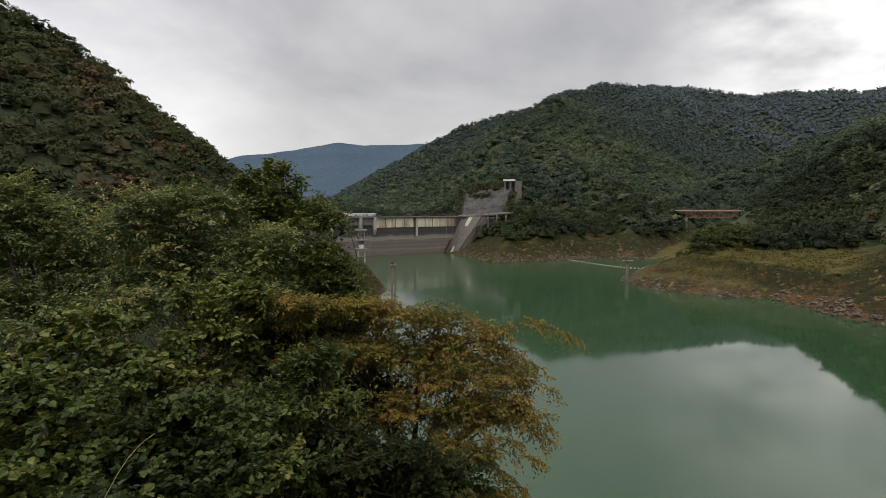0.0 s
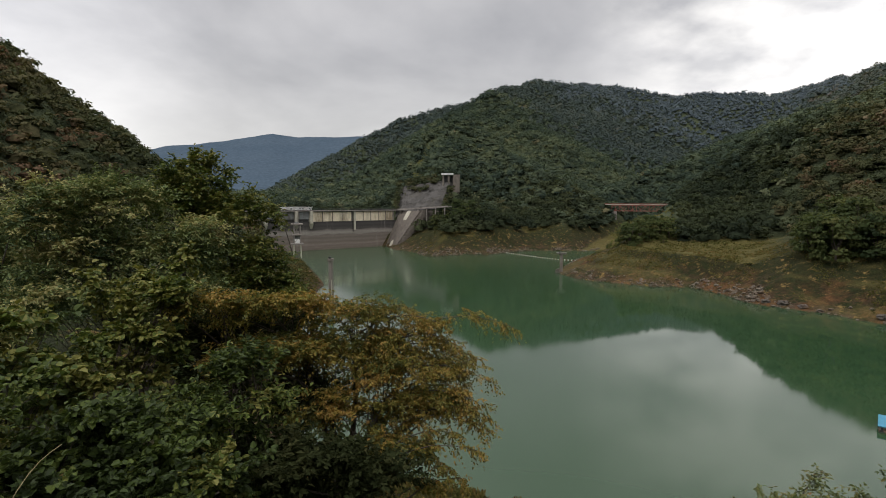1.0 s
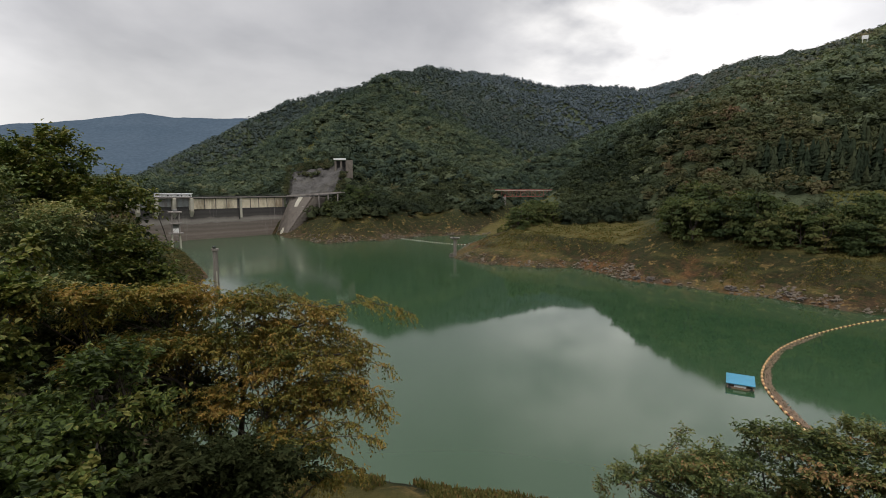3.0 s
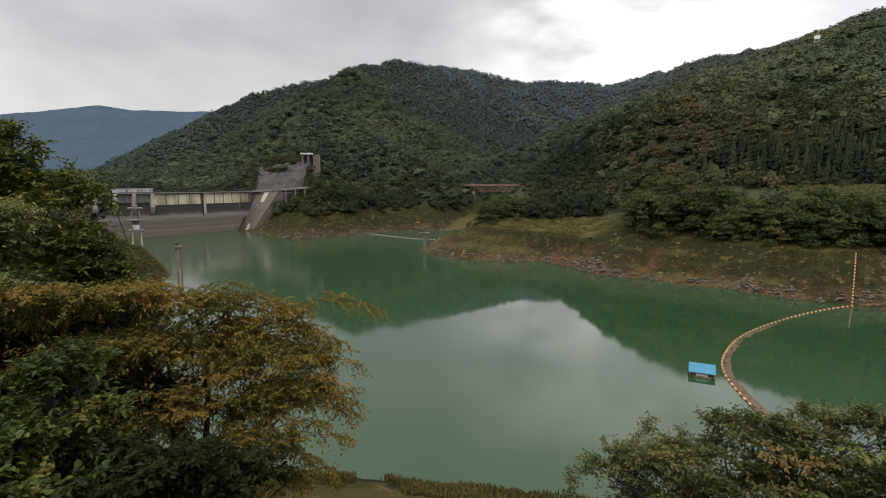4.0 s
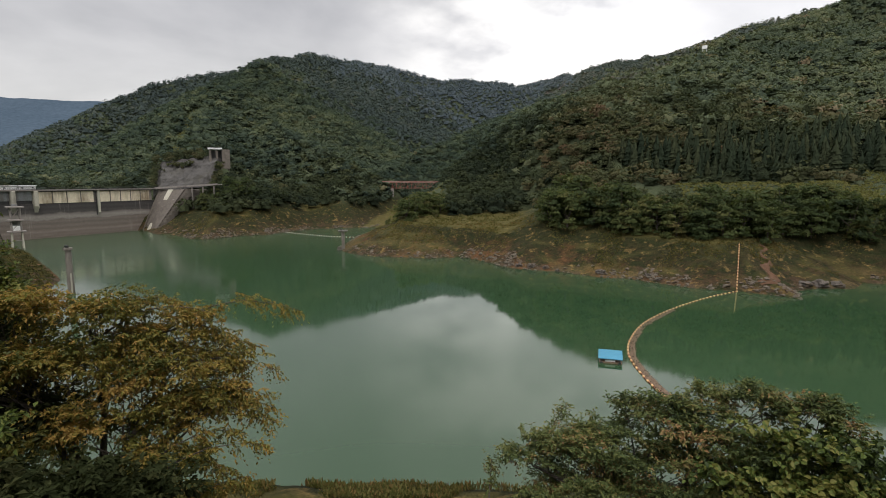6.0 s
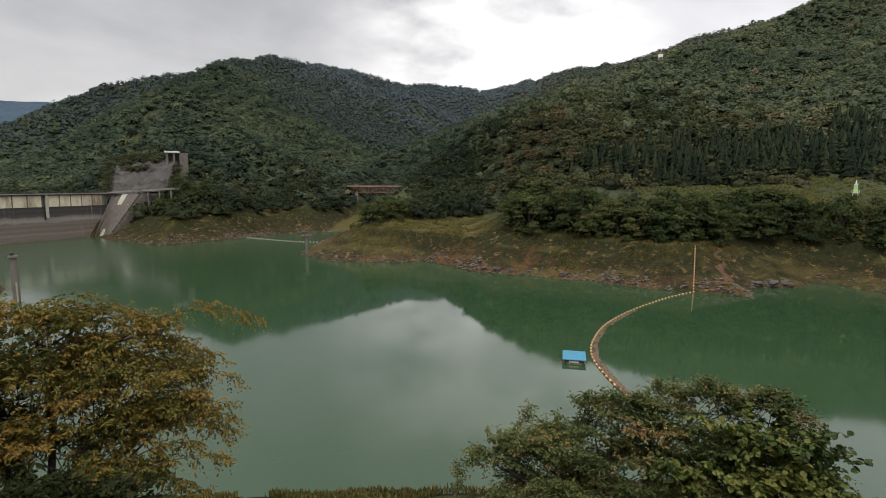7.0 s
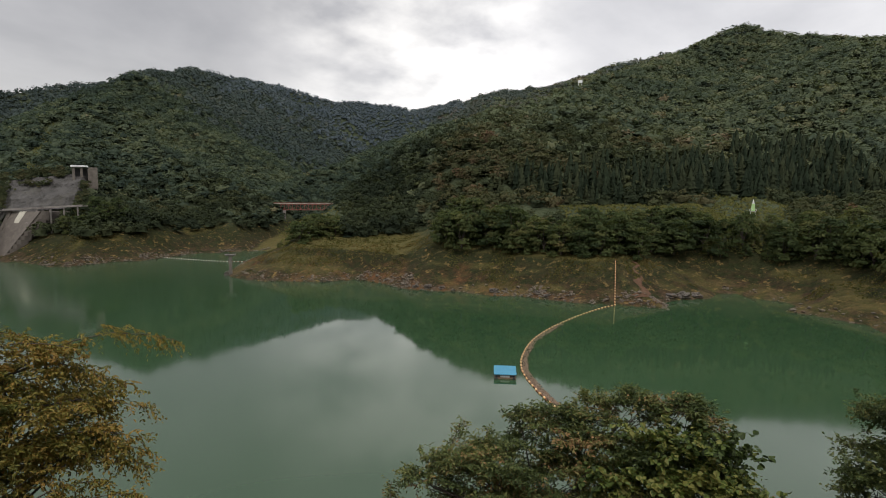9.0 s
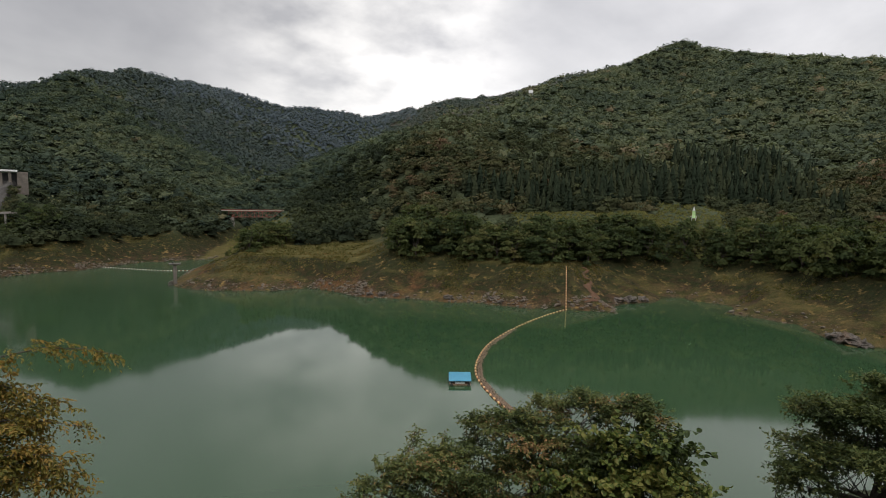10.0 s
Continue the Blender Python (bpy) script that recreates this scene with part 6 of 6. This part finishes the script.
def leafy_plant(name, label, category, base, blobs, leaf, mat, seed, lai=5.6, clumps=14, droop=0.25, tone=0.45, spread=0.2, round_leaf=False, trunk=0.12, arcs=(), deep=0.8, group="", pad=0.7):
    """A tree or shrub: trunk, limbs to each mass of foliage, twigs, and single leaves on the twigs."""
    rng = np.random.default_rng(seed)
    t = empty(name, Matrix.Identity(4))
    tagged(t, label, category, group)
    wood = bmesh.new()
    heart = np.mean([spot(*b[:3]) for b in blobs], axis=0)
    base = np.array(base, float)
    fork = base * 0.45 + heart * 0.55 - np.array([0, 0, 0.3])
    limb_tubes(wood, base, fork, trunk, trunk * 0.7, rng, 0.06)
    P, W, T = [], [], []
    twigs = []
    for az, el, r, rx, rz in blobs:
        c = spot(az, el, r)
        axis = unit(c - np.array([0, 0, EYE]))
        right = unit(np.array([axis[1], -axis[0], 0.0]))
        up = np.cross(right, axis)
        ry = deep * 0.5 * (rx + rz)
        limb = limb_tubes(wood, fork, c - np.array([0, 0, rz * 0.3]), trunk * 0.5, trunk * 0.15, rng)
        area = math.pi * rx * rz
        n_leaf = int(area * lai / (0.6 * leaf[0] * leaf[1]))
        per = 11
        n_twig = max(8, n_leaf // per)
        k = max(4, int(clumps))
        s = unit(rng.normal(size=(k, 3)))
        s[:, 2] = np.where(s[:, 2] < -0.3, -s[:, 2], s[:, 2])
        s *= rng.uniform(0.45, 0.92, (k, 1))
        pick = rng.integers(0, k, n_twig)
        q = s[pick] + rng.normal(size=(n_twig, 3)) * spread * np.array([1.0, 1.0, pad])
        p = c + q[:, :1] * right * rx + q[:, 1:2] * axis * ry + q[:, 2:] * up * rz
        out = unit(q[:, :1] * right + q[:, 1:2] * axis + q[:, 2:] * np.array([0, 0, 1.0]))
        way = unit(out * 0.7 + np.array([0, 0, 0.25]) + rng.normal(size=(n_twig, 3)) * 0.55)
        ct = rng.normal(size=k)[pick] * 0.26
        P.append(p); W.append(way); T.append(np.clip(tone + ct + 0.05 * rng.normal(size=n_twig), 0.02, 0.98))
        for j in range(0, n_twig, max(1, n_twig // 14)):
            twigs.append((limb[rng.integers(2, len(limb))], p[j]))
    for a, b, n in arcs:
        # a bough that rises, then bows down at its tip, with twigs along its outer part
        a, b = spot(*a), spot(*b)
        L = np.linalg.norm(b - a)
        u = rng.uniform(0.30, 1.0, n) ** 0.8
        line = lambda q: a + (b - a) * q[:, None] + np.array([0, 0, 1.0]) * (np.sin(np.pi * q) * L * 0.16)[:, None]
        p = line(u) + rng.normal(size=(n, 3)) * 0.05 * L * (1.15 - u[:, None])
        way = unit((b - a)[None] * 0.5 + np.array([0, 0, -0.5 * L]) * u[:, None] + rng.normal(size=(n, 3)) * 0.4 * L)
        P.append(p); W.append(way); T.append(np.clip(tone + 0.1 + 0.12 * rng.normal(size=n), 0, 1))
        q = line(np.linspace(0, 1, 6))
        for i in range(5):
            add_bar(wood, q[i], q[i + 1], 0.018 - 0.0028 * i, 5, 0.018 - 0.0028 * (i + 1))
    for a, b in twigs:
        add_bar(wood, a, b, 0.012, 4, 0.004)
    part("wood", wood, BARK, t, "dark trunk and limbs")
    P, W, T = np.concatenate(P), np.concatenate(W), np.concatenate(T)
    tris, tones = [], []
    for i in range(11):
        f = (i + 0.5) / 11
        n = len(P)
        tl = leaf[0] * 3.2 * rng.uniform(0.7, 1.3, (n, 1))
        b = P + W * tl * f - np.array([0, 0, 1.0]) * droop * tl * f * f
        side = unit(np.cross(W, np.array([0, 0, 1.0])) + 1e-6) * (1 if i % 2 else -1)
        way = unit(W * 0.5 + side * 0.8 + np.array([0, 0, -droop]) + rng.normal(size=(n, 3)) * 0.3)
        nrm = unit(np.array([0, 0, 1.0]) + rng.normal(size=(n, 3)) * 0.42)
        s = rng.uniform(0.7, 1.25, n)
        tr = leaf_tris(rng, b, way, nrm, leaf[0] * s, leaf[1] * s, 0.22, round_leaf)
        tris.append(tr)
        tones.append(np.tile(T, len(tr) // n))
    ob = new("foliage", tone_mesh("foliage", np.concatenate(tris), np.concatenate(tones), mat))
    ob.parent = t
    return t


def foot(az, r, sink=0.4):
    p = bearing(az, r)
    return (p.x, p.y, float(land([p.x], [p.y])[0][0]) - sink)


TALL = [(-10.4, -9.4, 20, 0.8, 0.7), (-13.5, -11.5, 19.5, 2.0, 0.9), (-18.1, 1.4, 20, 1.29, 1.07), (-16.0, -3.0, 20, 1.75, 1.5), (-20.3, -1.8, 20, 1.5, 1.29), (-14.3, -6.9, 20, 1.65, 1.25), (-17.2, -8.9, 20, 2.58, 1.07), (-11.6, -10.4, 20, 1.2, 0.8)]
OLIVE = [(-27.5, -10.0, 16.5, 2.2, 1.0), (-21.0, -10.0, 16.5, 1.9, 0.9), (-26.1, -1.2, 17, 1.92, 1.13), (-30.0, -3.0, 17, 1.46, 1.1), (-22.6, -5.7, 17, 2.01, 1.1), (-27.7, -6.6, 17, 1.83, 0.91), (-19.9, -4.1, 17, 1.28, 0.91)]
YELLOW = [(-38.5, -10.0, 23, 3.0, 1.4), (-32.5, -10.5, 22, 2.2, 1.2), (-38.7, -1.7, 24, 2.32, 1.8), (-34.8, -3.3, 24, 2.32, 1.55), (-38.2, -5.9, 24, 2.84, 1.29), (-33.3, -7.3, 24, 2.32, 1.29), (-40.1, -0.1, 24, 1.55, 1.03)]
DRAPED = [(-25.5, -14.2, 10, 0.97, 0.59), (-21.7, -10.4, 10, 0.75, 0.48), (-26.6, -17.5, 10, 1.18, 0.54)]
PATCH = [(-33.9, -11.8, 9.5, 0.92, 0.33), (-37.4, -14.3, 9.5, 1.22, 0.46), (-30.9, -15.6, 9.5, 0.71, 0.41)]
GREYISH = [(-15.1, -19.7, 8.5, 0.64, 0.5), (-17.5, -22.4, 8.5, 0.82, 0.55), (-13.9, -16.9, 8.5, 0.55, 0.26)]
CARPET = [(-45, -25, 7.8, 1.4, 0.8), (-46, -31, 7.2, 1.4, 0.7), (-36, -30.5, 7.0, 1.4, 0.6), (-38.0, -17.8, 8, 1.3, 0.6), (-33.1, -22.4, 8, 1.55, 0.65), (-26.9, -24.5, 8, 1.2, 0.6), (-39.1, -23.6, 8, 1.3, 0.55), (-23.1, -22.0, 8.4, 0.9, 0.5), (-20.5, -27.2, 8, 1.0, 0.5), (-43, -20, 8, 1.2, 0.7), (-30, -27.5, 7.6, 1.5, 0.5), (-40, -28, 7.5, 1.5, 0.5)]
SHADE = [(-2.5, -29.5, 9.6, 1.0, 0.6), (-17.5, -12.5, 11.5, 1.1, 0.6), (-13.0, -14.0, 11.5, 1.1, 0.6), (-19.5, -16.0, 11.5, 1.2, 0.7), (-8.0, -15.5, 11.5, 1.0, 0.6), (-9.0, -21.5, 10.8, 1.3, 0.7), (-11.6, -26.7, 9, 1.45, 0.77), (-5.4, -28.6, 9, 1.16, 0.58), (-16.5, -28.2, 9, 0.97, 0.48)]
CHERRY = [(-16.1, -11.3, 10, 0.97, 0.41), (-10.2, -12.2, 10, 1.07, 0.45), (-3.4, -12.9, 10, 0.91, 0.45), (2.9, -14.9, 10, 0.91, 0.34), (-5.3, -17.1, 10, 1.4, 0.59), (2.3, -18.6, 10, 1.07, 0.48), (-11.4, -16.5, 10, 1.07, 0.54), (5.5, -21.4, 10, 0.64, 0.48), (-1.5, -22.6, 10, 1.24, 0.59), (1.0, -26.6, 10, 0.7, 0.54)]
RIGHT = [(47.0, -31.5, 12, 1.6, 0.8), (56.0, -32.0, 12, 1.8, 0.9), (65.0, -31.0, 12, 1.5, 0.9), (54.1, -23.9, 12, 1.35, 0.62), (59.6, -21.6, 12, 0.97, 0.54), (65.7, -21.5, 12, 0.8, 0.58), (45.2, -27.1, 12, 1.22, 0.54), (52.9, -27.6, 12, 1.93, 0.71), (61.5, -26.4, 12, 1.68, 0.84), (40.1, -28.6, 12, 0.71, 0.36)]
RIGHTV = [(66.6, -24.7, 11.5, 1.05, 0.7), (68.2, -27.6, 11.5, 1.05, 0.56), (63.4, -28.2, 11.5, 1.36, 0.49)]
EDGE = [(85.2, -18.6, 17, 1.83, 1.13), (83.3, -22.3, 17, 1.46, 1.0), (87.7, -19.5, 17, 1.83, 1.73), (81.3, -23.5, 17, 0.66, 0.51), (90.3, -18.3, 17, 2.01, 1.83)]
BOUGHS = []
arc_rng = np.random.default_rng(77)
for tip_az, tip_el in ((15.0, -13.7), (12.6, -19.4), (12.2, -24.2), (9.4, -28.6), (11.0, -17.0), (10.3, -22.2), (8.4, -15.8), (11.6, -21.6), (10.9, -26.0), (7.6, -27.8), (9.6, -18.6), (8.8, -24.4), (6.4, -29.4), (12.0, -22.8), (7.0, -13.4), (4.4, -12.8)):
    BOUGHS.append(((arc_rng.uniform(-3, 3), tip_el - arc_rng.uniform(-3, 3) - 1.0, 10.2), (tip_az, tip_el, 10 + arc_rng.uniform(-0.5, 0.4)), 46))

# upright sprays that break the outline of the nearer crowns
def sprays(tips, r, n=22):
    out = []
    for az, el in tips:
        out.append(((az + arc_rng.uniform(-3, 3), el - arc_rng.uniform(4, 6), r + 0.3), (az, el, r + arc_rng.uniform(-0.4, 0.4)), n))
    return out


RIGHT_TIPS = sprays([(43.6, -23.0), (48.9, -22.0), (54.6, -20.7), (60.1, -18.6), (66.2, -18.8), (69.5, -21.6), (35.5, -28.5), (40.7, -26.1), (63.6, -20.4), (57.8, -19.8), (72.0, -25.8), (51.5, -21.6), (46.0, -23.6)], 12, 26)
EDGE_TIPS = sprays([(79.7, -22.5), (81.1, -19.4), (83.0, -17.3), (85.6, -15.4), (79.2, -23.1), (87.4, -14.8)], 17, 26)
TALL_TIPS = sprays([(-18.3, 4.4), (-20.7, 2.9), (-15.0, 3.1), (-11.2, -0.3), (-16.6, 3.9), (-13.0, 1.0)], 20, 26)
OLIVE_TIPS = sprays([(-24.5, 2.2), (-27.4, 1.8), (-31.0, 0.3), (-22.6, 1.0), (-29.2, 1.2)], 17, 24)
DRAPED_TIPS = sprays([(-22.9, -7.0), (-20.5, -8.6), (-26.8, -7.0), (-24.7, -8.3), (-19.0, -4.8)], 10.5, 26)

leafy_plant("tree", "tall leafy green tree at the head of the slope", "tree", foot(-16, 20), TALL, (0.15, 0.085), GREEN_LEAF, 101, lai=4.6, clumps=24, tone=0.75, pad=0.45, spread=0.13, trunk=0.2, arcs=TALL_TIPS)
leafy_plant("tree", "olive-green tree with dense small leaves", "tree", foot(-26, 17), OLIVE, (0.12, 0.06), DARK_LEAF, 102, lai=4.4, clumps=22, tone=0.62, spread=0.13, trunk=0.18, arcs=OLIVE_TIPS)
leafy_plant("tree", "yellowing broad tree farther along the slope", "tree", foot(-36, 24), YELLOW, (0.17, 0.09), DARK_LEAF, 103, lai=4.5, clumps=22, tone=0.68, spread=0.13, trunk=0.2)
leafy_plant("shrub", "shrub draped with bright green climbing vine", "shrub", foot(-24, 10), DRAPED, (0.095, 0.08), GREEN_LEAF, 104, lai=4.9, clumps=10, tone=0.8, round_leaf=True, trunk=0.06, arcs=DRAPED_TIPS, spread=0.13)
leafy_plant("shrub", "bright green leafy shrub tops on the slope", "shrub", foot(-34, 9.5), PATCH, (0.115, 0.095), GREEN_LEAF, 105, lai=4.9, clumps=11, tone=0.78, round_leaf=True, trunk=0.05, spread=0.15)
leafy_plant("shrub", "grey-green shrub with seed heads and broad leaves", "shrub", foot(-15, 8.5), GREYISH, (0.10, 0.05), GREEN_LEAF, 106, lai=5.2, clumps=10, tone=0.5, trunk=0.05, spread=0.15)
leafy_plant("vine", "carpet of broad green vine leaves over the slope", "vine", foot(-32, 7), CARPET, (0.085, 0.074), GREEN_LEAF, 107, lai=4.4, clumps=11, tone=0.4, round_leaf=True, trunk=0.03, droop=0.15, deep=1.4, spread=0.13)
leafy_plant("shrub", "undergrowth below the cherry tree, shade put into its dark leaves", "shrub", foot(-10, 9.6), SHADE, (0.10, 0.06), SHADE_LEAF, 108, lai=5.2, clumps=14, tone=0.4, trunk=0.05)
leafy_plant("cherry_tree", "cherry tree turning rusty brown, boughs drooping over the water", "tree", foot(-5, 9.8), CHERRY, (0.066, 0.032), RUSTY_LEAF, 109, lai=5.2, clumps=20, droop=0.5, tone=0.56, pad=0.5, trunk=0.13, arcs=BOUGHS, spread=0.2)
leafy_plant("tree", "bushy green tree with bronze tips above the lake", "tree", foot(56, 12.5), RIGHT, (0.078, 0.040), MIXED_LEAF, 110, lai=4.2, clumps=16, droop=0.3, tone=0.5, pad=0.3, spread=0.15, trunk=0.14, arcs=RIGHT_TIPS)
leafy_plant("vine", "green vine leaves climbing over the tree", "vine", foot(68, 12), RIGHTV, (0.10, 0.085), GREEN_LEAF, 111, lai=4.9, clumps=16, tone=0.62, round_leaf=True, trunk=0.04)
leafy_plant("tree", "dark fine-leaved tree at the bank", "tree", foot(86, 17.5), EDGE, (0.10, 0.05), MIXED_LEAF, 112, lai=4.6, clumps=22, tone=0.3, pad=0.32, spread=0.14, trunk=0.18, arcs=EDGE_TIPS)


def build_stalk():
    """One dead grass stalk leaning out of the vines."""
    bm = bmesh.new()
    a, b = spot(-34.5, -26.5, 5.2), spot(-29.5, -21.0, 5.6)
    for k in range(6):
        p, q = a + (b - a) * k / 6, a + (b - a) * (k + 1) / 6
        lift = lambda f: np.array([0, 0, 0.10 * math.sin(math.pi * f)])
        add_bar(bm, p + lift(k / 6), q + lift((k + 1) / 6), 0.0035, 5, 0.003)
    ob = part("dead_stalk", bm, STRAW)
    tagged(ob, "dry straw-coloured grass stalk leaning from the vines", "grass")


build_stalk()


def build_scar():
    """A strip of bare red soil washed down the bank beside the boom's end."""
    rng = np.random.default_rng(55)
    verts, faces = [], []
    a, b = np.array([199.0, 107.5]), np.array([172.0, 88.0])
    side = np.array([0.585, -0.81])
    n = 26
    for i in range(n + 1):
        c = a + (b - a) * i / n + side * 1.2 * math.sin(i * 0.7)
        wide = (0.9 + 2.6 * (i / n) ** 2) * rng.uniform(0.6, 1.3)
        for k in range(5):
            p = c + side * wide * (k / 2 - 1) * rng.uniform(0.8, 1.2)
            h = float(land(p[:1], p[1:])[0][0])
            verts.append((p[0], p[1], h + (0.22 if 0 < k < 4 else -0.25) + rng.uniform(-0.05, 0.08)))
    for i in range(n):
        for k in range(4):
            q = i * 5 + k
            faces.append((q, q + 1, q + 6, q + 5))
    tagged(new("soil_scar", mesh_of("soil_scar", verts, faces, RED_SOIL)), "bare reddish soil washed down the bank", "soil", kind="structure")


RED_SOIL = surface("red_washed_soil", (0.0680, 0.0336, 0.0176), (0.1360, 0.0680, 0.0360), 0.5, 0.95, bump=0.8, dist=0.2, stain=(0.0560, 0.0480, 0.0240))
build_scar()
